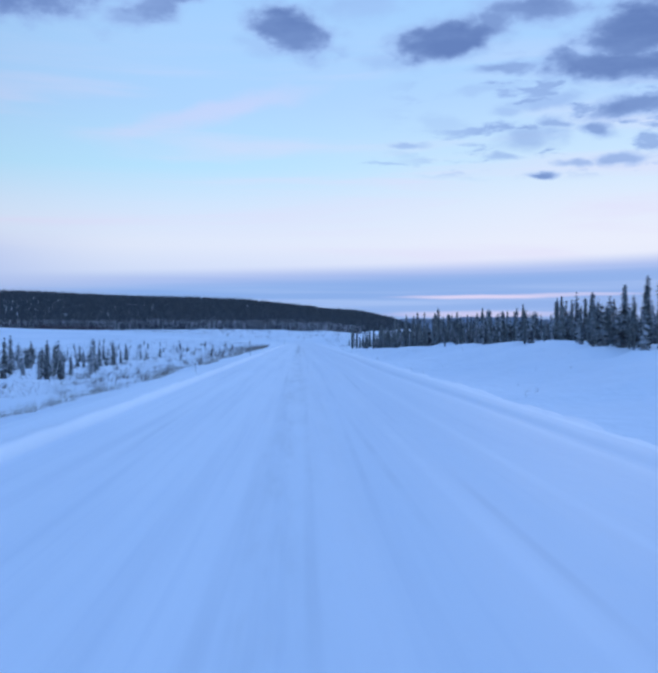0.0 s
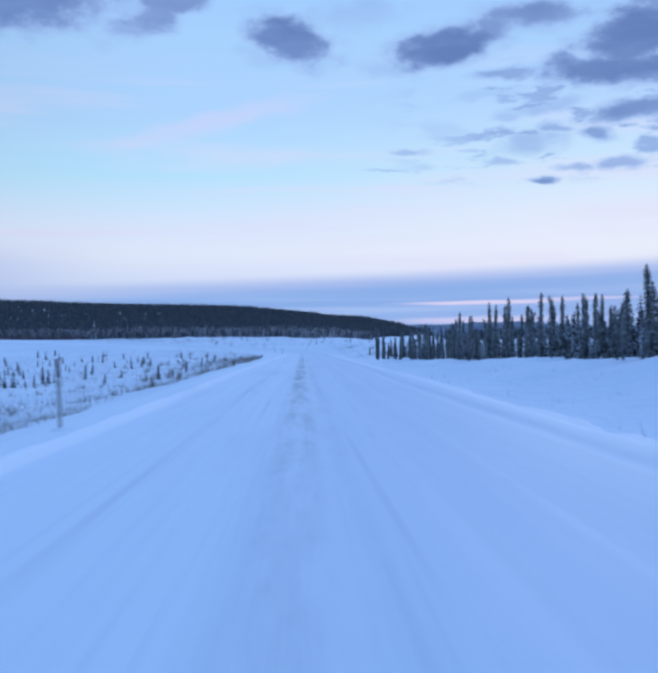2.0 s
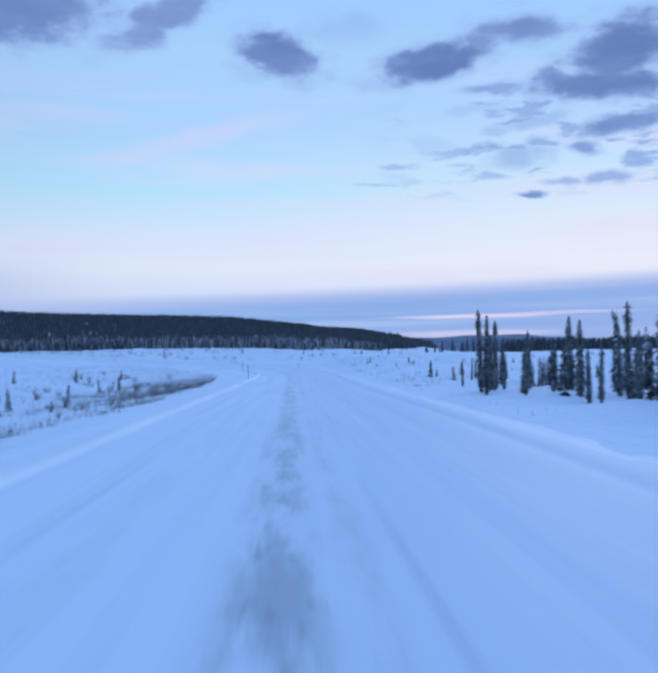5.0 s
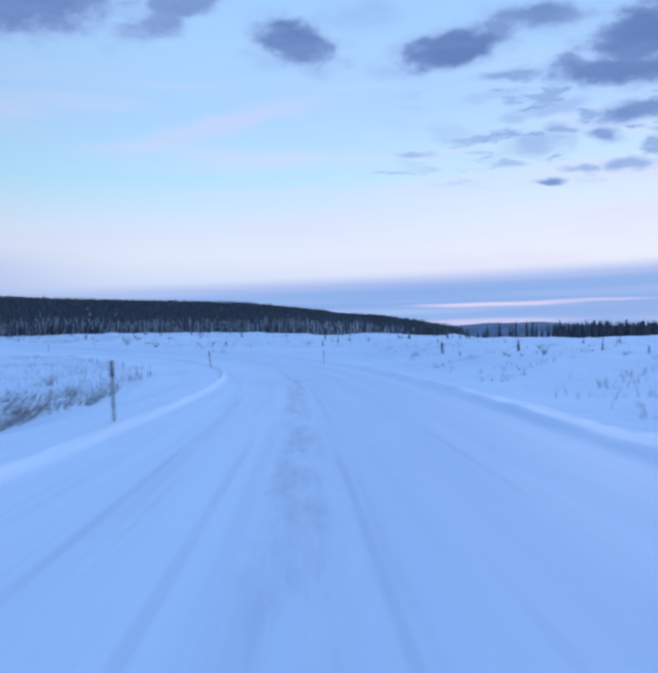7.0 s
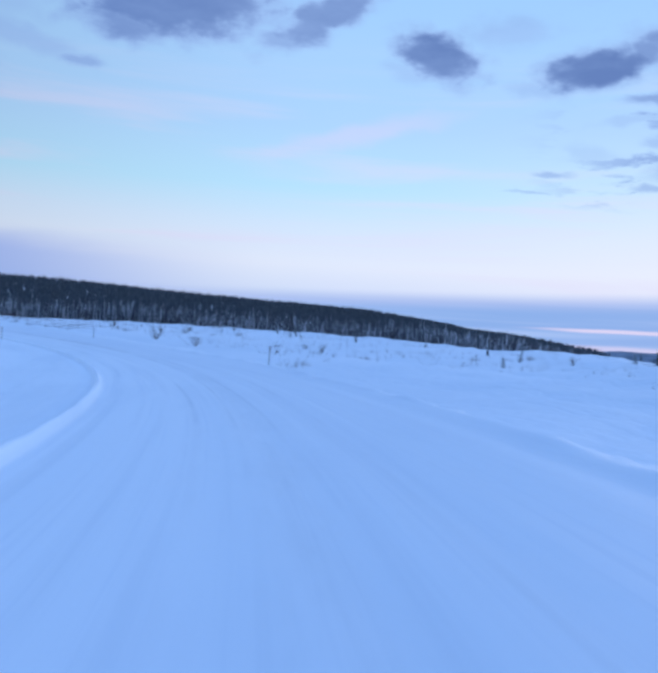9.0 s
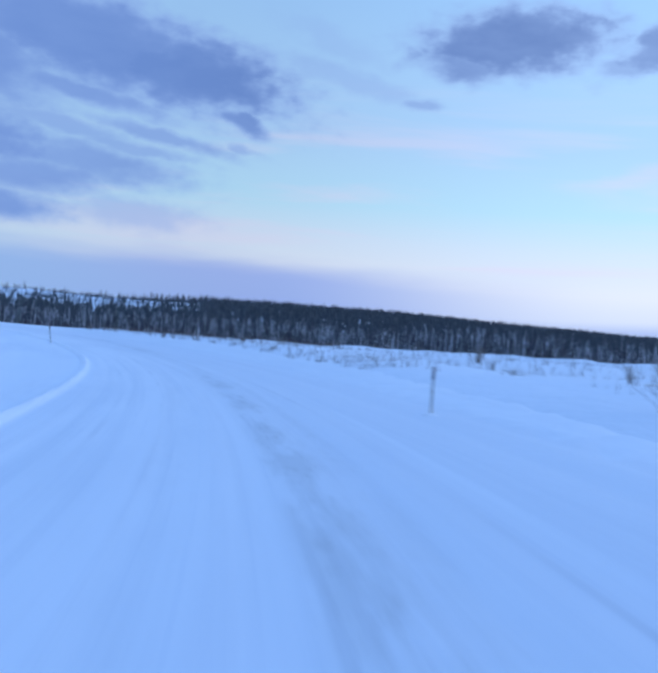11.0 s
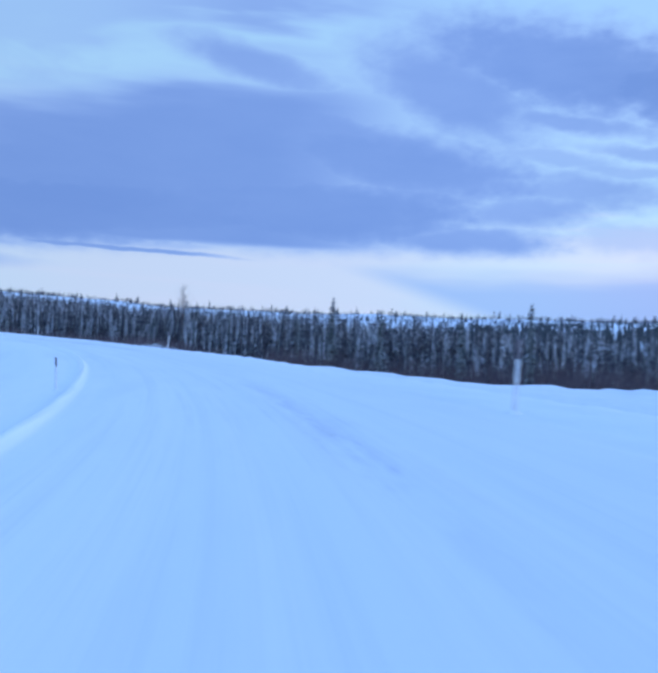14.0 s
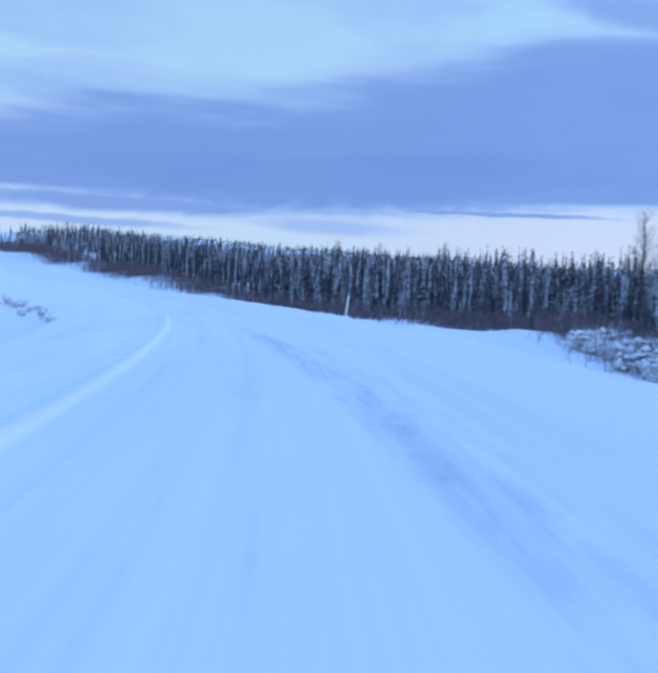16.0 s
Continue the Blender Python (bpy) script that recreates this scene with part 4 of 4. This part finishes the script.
def leafy_wood(name, pts, heights, levels, arms, wide, mat, variants=7, power=0.6, droop=0.9):
    """Many slim spruces with drooping boughs in one mesh."""
    stocks = [crown_stock(levels, arms, wide, power, droop) for _ in range(variants)]
    pick = r2.integers(0, variants, len(pts))
    z = ground_z(pts[:, 0], pts[:, 1])
    co = []
    for v, stock in enumerate(stocks):
        i = np.nonzero(pick == v)[0]
        a, h = r2.random(len(i)) * 6.28, heights[i]
        fat = r2.uniform(0.75, 1.25, len(i))
        c, sn = np.cos(a)[:, None, None], np.sin(a)[:, None, None]
        X, Y, Z = stock[None, :, :, 0], stock[None, :, :, 1], stock[None, :, :, 2]
        hh, ff = h[:, None, None], (np.sqrt(h * 5.0) * fat)[:, None, None]
        lean_x, lean_y = r2.normal(0, 0.02, len(i))[:, None, None], r2.normal(0, 0.02, len(i))[:, None, None]
        P = np.stack([pts[i, 0][:, None, None] + (X * c - Y * sn) * ff + lean_x * Z * hh, pts[i, 1][:, None, None] + (X * sn + Y * c) * ff + lean_y * Z * hh, z[i][:, None, None] + Z * hh], -1)
        co.append(P.reshape(-1, 3))
    co = np.concatenate(co)
    return sheet(name, co, np.arange(len(co)).reshape(-1, 4), mat, None, True)



def scatter(n, x0, x1, behind0, behind1, power=1.0):
    x = r2.uniform(x0, x1, n)
    y = forest_edge(x) + behind0 + (behind1 - behind0) * r2.random(n) ** power
    return np.stack([x, y], -1)


rows_y = r2.uniform(44, 246, 900)
deep = 1.0 + 26 * r2.random(900) ** 1.3
sparse = (rows_y < 135) | (r2.random(900) < 0.38)
rows_y, deep = rows_y[sparse], deep[sparse]
stand_pts = np.stack([np.array([stand_front(v) for v in rows_y]) + deep, rows_y], -1)
stand_tall = r2.uniform(2.0, 4.3, len(rows_y)) * (1 - 0.5 * step(215, 248, rows_y)) * (0.9 + 0.22 * step(70, 150, rows_y)) * np.where(deep < 4, 0.7, 1.0)
stand = new("spruce_stand", leafy_wood("spruce_stand", stand_pts, stand_tall, 22, 6, 0.11, rime_needle_mat, 7, 0.45))
tagged(stand, "dark spruces crowded between and behind the front trees of the stand", "wood", kind="stuff")
hy0 = r2.uniform(80, 165, 150)
hollow_pts = np.stack([-21 - 27 * r2.random(150) - 0.05 * (hy0 - 82), hy0], -1)
hollow = new("hollow_spruces", leafy_wood("hollow_spruces", hollow_pts, r2.uniform(0.9, 2.8, 150), 14, 6, 0.10, rime_needle_mat))
tagged(hollow, "young snow-dusted spruces crowded in the hollow", "wood", kind="stuff")
near_pts = np.concatenate([scatter(3100, -330, -60, 0.5, 24, 1.2), scatter(550, -520, -330, 1, 40, 1.2), scatter(280, -60, 0, 0.5, 22, 1.2)])
near_tall = r2.uniform(4.6, 6.7, len(near_pts)) + 0.6 * step(120, 160, -near_pts[:, 0]) * (1 - step(240, 280, -near_pts[:, 0]))
near_wood = new("spruce_wood", leafy_wood("spruce_wood", near_pts, near_tall, 26, 5, 0.060, near_wood_mat, 9, 0.5, 1.5))
tagged(near_wood, "dense rime-streaked spruce wood on the rise beyond the bend", "wood", kind="stuff")
back_pts = scatter(9500, -560, 40, 20, 170, 1.2)
back_wood = new("spruce_wood_behind", woods("spruce_wood_behind", back_pts, r2.uniform(4.2, 5.9, len(back_pts)), r2, 6, 5, near_wood_mat, 0.062))
tagged(back_wood, "rime-streaked spruces deeper in the wood", "wood", kind="stuff")
far_pts = scatter(77000, -760, 160, 120, 1100, 0.85)
far_az, far_r = np.degrees(np.arctan2(-(far_pts[:, 0] + 90), far_pts[:, 1] - 400)), np.hypot(far_pts[:, 0] + 90, far_pts[:, 1] - 400)
thinned = step(27, 33, far_az + 3 * wave(far_pts[:, 0], far_pts[:, 1], 120, 0.3)) * step(400, 520, far_r)
far_pts = far_pts[(far_pts[:, 0] - 0.05 * (far_pts[:, 1] - 860) < 118) & (r2.random(len(far_pts)) > 0.985 * thinned)]
far_wood = new("hill_wood", woods("hill_wood", far_pts, r2.uniform(4.5, 7.5, len(far_pts)), r2, 2, 4, far_mat, 0.15))
ridge_az, ridge_r = np.radians(r2.uniform(27, 92, 7500)), 480 + 400 * r2.random(7500) ** 0.7
ridge_pts = np.stack([-90 - np.sin(ridge_az) * ridge_r, 400 + np.cos(ridge_az) * ridge_r], -1)
ridge_pts = ridge_pts[wave(ridge_pts[:, 0], ridge_pts[:, 1], 60, 0.7) > -0.45]
ridge_wood = new("ridge_spruces", woods("ridge_spruces", ridge_pts, r2.uniform(1.4, 3.8, len(ridge_pts)), r2, 3, 5, far_mat, 0.16))
tagged(ridge_wood, "scattered small spruces on the bare snow hill", "wood", kind="stuff")
tagged(far_wood, "dark spruce forest covering the distant hill", "forest", kind="stuff")
lx = np.concatenate([r2.uniform(58, 98, 34), r2.uniform(98, 160, 900), r2.uniform(150, 380, 2600)])
line_pts = np.stack([lx, 560 + 0.35 * (lx - 100) + 60 * r2.random(len(lx))], -1)
line_wood = new("tree_line", woods("tree_line", line_pts, r2.uniform(3.0, 7.5, len(lx)), r2, 3, 5, far_mat, 0.14))
tagged(line_wood, "thin dark line of spruces across the far snow field", "tree line", kind="stuff")
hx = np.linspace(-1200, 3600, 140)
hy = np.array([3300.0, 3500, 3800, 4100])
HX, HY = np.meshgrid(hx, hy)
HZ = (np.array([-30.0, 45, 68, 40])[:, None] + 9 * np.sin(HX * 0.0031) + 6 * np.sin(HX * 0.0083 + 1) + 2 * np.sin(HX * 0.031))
far_hills = new("backdrop", grid_mesh("far_hills", HX, HY, HZ, hazy_hills_mat))
tagged(far_hills, "low wooded hills on the horizon, paled with painted blue haze", "hills", kind="structure")

# ---------------------------------------------------------------- marker posts


def marker_post(body_mat, label, tall=1.2):
    post = new("marker_post")
    tagged(post, label, "marker post", "marker posts along the road edge")
    co, faces = taper([(0, 0, -0.3), (0, 0, tall * 0.99), (0, 0, tall)], [0.034, 0.033, 0.025], 12)
    body = part("post_body", to_mesh("post_body", co, faces, body_mat, False), post)
    co, faces = taper([(0, 0, tall * 0.74), (0, 0, tall * 1.002), (0, 0, tall * 1.006)], [0.037, 0.036, 0.02], 12)
    faces.append(tuple(range(11, -1, -1)))
    part("reflector_band", to_mesh("reflector_band", co, faces, band_mat, False), body, "dark reflective band near the top")
    rim, rf = [], []
    for k in range(14):
        a = 6.283 * k / 14
        for r, z in ((0.05, 0.055), (0.13, 0.03), (0.24 + 0.04 * math.sin(3 * a), -0.05)):
            rim.append((math.cos(a) * r, math.sin(a) * r, z))
    for k in range(14):
        for j in range(2):
            p, q = k * 3 + j, ((k + 1) % 14) * 3 + j
            rf.append((p, p + 1, q + 1, q))
    part("snow_collar", to_mesh("snow_collar", rim, rf, snow_mat, False), post, "small drift of snow round the foot")
    return post


grey_post = marker_post(post_mat, "weathered grey marker post with a dark band, set in snow")
white_post = marker_post(white_post_mat, "white plastic marker post with a dull grey top, set in snow")
for kind, s0, d0, lean_out, size in ((grey_post, 40.3, -4.3, 0.06, 0.3), (grey_post, 80.4, -4.1, 0.03, 1.0), (grey_post, 242.6, -3.65, 0.03, 1.0), (grey_post, 287.2, -2.95, 0.12, 0.95), (grey_post, 283.2, 3.75, 0.0, 0.6),
                                     (grey_post, 330, 5.0, 0.02, 0.8), (grey_post, 367.0, -3.6, 0.02, 0.8), (grey_post, 369.5, 4.1, 0.0, 0.75), (grey_post, 413.4, -3.2, 0.14, 1.05), (white_post, 420, 7.6, 0.17, 0.8),
                                     (white_post, 464.5, 5.2, 0.05, 1.1), (white_post, 470, -3.2, 0.05, 0.6), (white_post, 510, 4.65, 0.03, 1.0), (white_post, 553, 5.4, 0.12, 1.1), (white_post, 600, 4.9, 0.0, 1.0)):
    px, py = (float(v) for v in along(s0, d0))
    h = float(np.interp(s0, S, HD))
    if kind is grey_post or kind is white_post:
        # they lean away from the road
        out = Vector((math.cos(h), math.sin(h), 0)) * (1 if d0 > 0 else -1)
        axis = Vector((0, 0, 1)).cross(out)
        m = Matrix.Translation((px, py, height(px, py) + 0.02)) @ Matrix.Rotation(lean_out, 4, axis) @ Matrix.Scale(size, 4)
        if "placed" not in kind:
            kind["placed"] = 1
            kind.matrix_basis = m
        else:
            copy_thing(kind, m).matrix_basis = m

# ---------------------------------------------------------------- shrubs and grass


def snow_lumps(rng, wide, tall, n, big=1.0):
    """Small caps of snow caught in a shrub."""
    co, faces = [], []
    for _ in range(n):
        a, r = rng.random() * 6.283, wide * rng.random() ** 0.6 * 0.9
        c = Vector((math.cos(a) * r, math.sin(a) * r, tall * rng.uniform(0.08, 0.35 + 0.15 * big)))
        w, hgt, k = wide * big * rng.uniform(0.05, 0.12), wide * big * rng.uniform(0.04, 0.09), len(co)
        for q in range(6):
            b = 1.047 * q
            co.append(c + Vector((math.cos(b) * w * rng.uniform(0.7, 1.2), math.sin(b) * w * rng.uniform(0.7, 1.2), rng.uniform(-0.3, 0.1) * hgt)))
        co.append(c + Vector((0, 0, hgt)))
        co.append(c - Vector((0, 0, hgt * 0.5)))
        for q in range(6):
            faces.extend([(k + q, k + (q + 1) % 6, k + 6), (k + (q + 1) % 6, k + q, k + 7)])
    return co, faces


def shrub(rng, name, label, tall, wide, stems, mat, lumps, thick=0.007, lie=0.3, big=1.0):
    bush = new(name)
    tagged(bush, label, "shrub", "shrubs in the snow")
    part("branchwork", to_mesh("branchwork", *shrub_mesh(rng, tall, wide, stems, thick, lie), mat), bush)["kind"] = "stuff"
    if lumps:
        part("snow_cap", to_mesh("snow_cap", *snow_lumps(rng, wide, tall, lumps, big), snow_mat, False), bush, "lumps of snow caught in the stems")["kind"] = "stuff"
    return bush


WILLOW = "bare brown willow shrub bent under snow"
willows = [shrub(rng, "willow_shrub", WILLOW, 0.9, 0.7, 26, twig_mat, 9, 0.009, 0.5), shrub(rng, "willow_shrub", WILLOW, 0.6, 0.9, 24, twig_mat, 12, 0.008, 0.65), shrub(rng, "willow_shrub", WILLOW, 1.2, 0.6, 22, twig_mat, 6, 0.010, 0.35)]
bare_bush = shrub(rng, "bare_bush", "open bare bush with upright spreading stems in snow", 1.6, 1.3, 26, twig_mat, 3, 0.014, 0.15)
rime_shrubs = [shrub(rng, "rimed_shrub", "rime-covered shrub laden with snow at the foot of the wood", 1.0, 0.8, 34, rime_twig_mat, 40, 0.010, 0.35, 2.2), shrub(rng, "rimed_shrub", "rime-covered shrub laden with snow at the foot of the wood", 1.4, 0.9, 36, rime_twig_mat, 40, 0.011, 0.25, 2.0)]

for _ in range(125):                                 # along the left of the straight
    y = rng.uniform(40, 262)
    x = -9.5 - 18 * rng.random() ** 1.6
    place(rng.choice(willows), x, y, rng.random() * 6.28, rng.uniform(0.6, 1.3))
for _ in range(18):                                  # the bend's inner verge, before it
    y = rng.uniform(252, 306)
    x = -11.0 - 16 * rng.random() ** 1.3 - 0.12 * (y - 252)
    place(rng.choice(willows), x, y, rng.random() * 6.28, rng.uniform(0.8, 1.4))
for _ in range(22):                                  # right of the start of the bend
    place(rng.choice([bare_bush, willows[2]]), rng.uniform(9, 34), rng.uniform(236, 330), rng.random() * 6.28, rng.uniform(0.32, 0.62))
for _ in range(52):                                  # outside the bend
    s0, d0 = rng.uniform(345, 430), 11 + 45 * rng.random() ** 1.4
    x, y = (float(v) for v in along(s0, d0))
    if y < forest_edge(x) - 3:
        place(rng.choice(willows), x, y, rng.random() * 6.28, rng.uniform(0.5, 1.1))
for x, y, k in ((-27.5, 370, 0.9), (-22, 362, 0.6), (-17, 372, 0.5)):
    place(bare_bush, x, y, rng.random() * 6.28, k)
for _ in range(150):                                 # below the bank at the end of the bend
    x = rng.uniform(-205, -160)
    y = float(forest_edge(x)) - rng.uniform(3.0, 5.8)
    place(rng.choice(rime_shrubs), x, y, rng.random() * 6.28, rng.uniform(1.0, 1.6))
for _ in range(30):                                  # on the bank outside the bend
    x, y = (float(v) for v in along(rng.uniform(408, 450), rng.uniform(6.7, 10.5)))
    place(rng.choice(willows), x, y, rng.random() * 6.28, rng.uniform(0.45, 0.8))
for _ in range(34):                                  # inside the end of the bend
    s0, d0 = rng.uniform(546, 572), -rng.uniform(7, 14)
    x, y = (float(v) for v in along(s0, d0))
    place(rng.choice(willows), x, y, rng.random() * 6.28, rng.uniform(0.5, 0.9))


def thicket(name, label, spots, mat, tall, thick, slant=(0.0, 0.0)):
    """A tangle of thin stems in one mesh."""
    spots = spots[np.abs(beside(spots[:, 0], spots[:, 1])[1]) > 6.5]
    n = len(spots)
    z = ground_z(spots[:, 0], spots[:, 1])
    h = tall * r2.uniform(0.5, 1.0, n)
    lean_x, lean_y = (r2.normal(0, 0.28, n) + slant[0]) * h, (r2.normal(0, 0.28, n) + slant[1]) * h
    a = r2.random(n) * 6.28
    wx, wy = np.cos(a) * thick, np.sin(a) * thick
    base = np.stack([spots[:, 0], spots[:, 1], z - 0.05], -1)
    tip = base + np.stack([lean_x, lean_y, h], -1)
    side = np.stack([wx, wy, np.zeros(n)], -1)
    other = np.stack([-wy, wx, np.zeros(n)], -1)
    co = np.stack([base + side, base - side, base + other, tip], 1).reshape(-1, 3)
    i = np.arange(n)[:, None] * 4
    faces = np.concatenate([i + [[0, 1, 3]], i + [[1, 2, 3]], i + [[2, 0, 3]]])
    ob = new(name, sheet(name, co, faces, mat, None, True))
    return tagged(ob, label, "thicket", kind="stuff")


# dry grass along the foot of the left shoulder, in drifts
gy0 = r2.uniform(10, 262, 9000)
keep = np.sin(gy0 * 0.21) + 0.6 * np.sin(gy0 * 0.57 + 1) + r2.normal(0, 0.5, 9000) > -0.2
gy0 = gy0[keep]
gx0 = -8.6 - np.abs(r2.normal(0, 0.9, len(gy0))) + 0.4 * np.sin(gy0 * 0.15)
thicket("dry_grass", "straw-coloured dry grass poking through snow along the shoulder", np.stack([gx0, gy0], -1), straw_mat, 0.42, 0.007)
fy = r2.uniform(60, 340, 26000)
fx = -10 - 62 * r2.random(26000) ** 1.3
clump = wave(fx, fy, 14, 2.2) + 0.5 * wave(fx, fy, 5, 0.3)
thicket("field_brush", "sparse brown brush in the snow field", np.stack([fx, fy], -1)[clump > 0.1 - 0.3 * (fx > -38)], twig_mat, 0.6, 0.013)
# wind-bent pale brush below the left shoulder, before the bend
bx = -8.6 - 10 * r2.random(5200) ** 1.5
by = r2.uniform(226, 268, 5200)
clump = wave(bx, by, 7, 1.4) + 0.5 * wave(bx, by, 3, 0.2)
thicket("bent_brush", "pale frosted brush bent over by the wind", np.stack([bx, by], -1)[clump > 0.0], twig_mat, 0.85, 0.011, (0.75, 0.1))
# brush on the rough snow right of the start of the bend
qx, qy = 8.5 + 45 * r2.random(12000) ** 1.3, r2.uniform(232, 350, 12000)
clump = wave(qx, qy, 12, 0.9) + 0.6 * wave(qx, qy, 4.5, 2.7)
thicket("right_brush", "tufts of brown brush in rough snow", np.stack([qx, qy], -1)[clump > 0.6], twig_mat, 0.5, 0.014)
fx2, fy2 = along(r2.uniform(345, 436, 14000), 12 + 60 * r2.random(14000))
clump = wave(fx2, fy2, 11, 1.2) + 0.5 * wave(fx2, fy2, 4, 0.7)
ok = (clump > 0.30) & (fy2 < forest_edge(fx2))
thicket("verge_brush", "sparse brown brush in snow outside the bend", np.stack([fx2, fy2], -1)[ok], twig_mat, 0.6, 0.011)
vx, vy = along(r2.uniform(384, 446, 8000), 7 + 15 * r2.random(8000) ** 1.4)
clump = wave(vx, vy, 6, 0.8) + 0.5 * wave(vx, vy, 2.6, 0.2)
thicket("bank_brush", "tufts of brown brush on the snow bank outside the bend", np.stack([vx, vy], -1)[clump > 0.2], twig_mat, 0.45, 0.011)
rxs, rys = r2.uniform(7, 14, 500), r2.uniform(22, 230, 500)
clump = wave(rxs, rys, 16, 0.2) + 0.5 * wave(rxs, rys, 6, 1.3)
thicket("dry_stalks", "a few thin dry stalks in the snow bank", np.stack([rxs, rys], -1)[clump > 0.45], twig_mat, 0.45, 0.006)
# brown willow thicket at the foot of the wood
wx0 = r2.uniform(-420, -95, 26000)
wy0 = forest_edge(wx0) - 2.4 + r2.normal(0, 1.7, 26000)
thicket("willow_thicket", "reddish-brown willow thicket along the foot of the wood", np.stack([wx0, wy0], -1)[(wave(wx0, wy0, 34, 0.5) + r2.normal(0, 0.4, 26000) > -0.7 - 0.8 * (wx0 > -165))], thicket_mat, 2.4, 0.024)

tx0 = r2.uniform(-172, -96, 11000)
ty0 = forest_edge(tx0) - 1.4 + r2.normal(0, 1.3, 11000)
thicket("tall_willow_thicket", "tall reddish-brown willow thicket hiding the foot of the spruces", np.stack([tx0, ty0], -1), thicket_mat, 3.5, 0.022)
sx0 = r2.uniform(-205, -160, 5000)
sy0 = forest_edge(sx0) - 3.0 - 3.2 * r2.random(5000)
clump = wave(sx0, sy0, 7, 0.4) + 0.5 * wave(sx0, sy0, 3, 1.1)
thicket("rimed_brush", "pale rime-covered brush below the road bank", np.stack([sx0, sy0], -1)[clump > -0.6], rime_twig_mat, 1.2, 0.022)


def bare_tree(rng, tall, label):
    """A pale bare tree: forked limbs with fine upswept twigs."""
    tree = new("bare_birch_tree")
    tagged(tree, label, "birch tree", "bare trees over the wood")
    co, faces = taper([(0, 0, -0.3), (0.08, 0, tall * 0.4), (0.02, 0.05, tall * 0.75), (0.1, 0, tall)], [0.09, 0.065, 0.035, 0.008], 6)
    part("trunk", to_mesh("trunk", co, faces, birch_mat), tree)
    co, faces = [], []
    for k in range(130):
        t = rng.uniform(0.35, 0.98)
        a, l = rng.random() * 6.283, tall * 0.16 * (1.15 - t) * rng.uniform(0.6, 1.6) + 0.15
        p = Vector((0.05, 0.02, tall * t))
        q = p + Vector((math.cos(a) * l, math.sin(a) * l, l * rng.uniform(0.5, 1.3)))
        lines = [((p, q), 0.018)] + [((p.lerp(q, f), p.lerp(q, f) + Vector((rng.uniform(-1, 1), rng.uniform(-1, 1), rng.uniform(0.2, 1.2))) * l * 0.45), 0.009) for f in (0.4, 0.6, 0.8, 0.95)]
        for line, r in lines:
            c2, f2 = taper(line, [r, r * 0.3], 3)
            o = len(co)
            co.extend(c2)
            faces.extend(tuple(i + o for i in f) for f in f2)
    part("crown", to_mesh("crown", co, faces, birch_mat), tree)
    return tree


birch = bare_tree(rng, 9.5, "pale bare birch standing above the spruces")
for x, y, k in ((-215, 477, 1.0), (-228, 480, 0.75), (-250, 474, 0.8), (-262, 470, 0.75), (-275, 468, 0.78), (-190, 480, 0.7)):
    place(birch, x, y, rng.random() * 6.28, k)
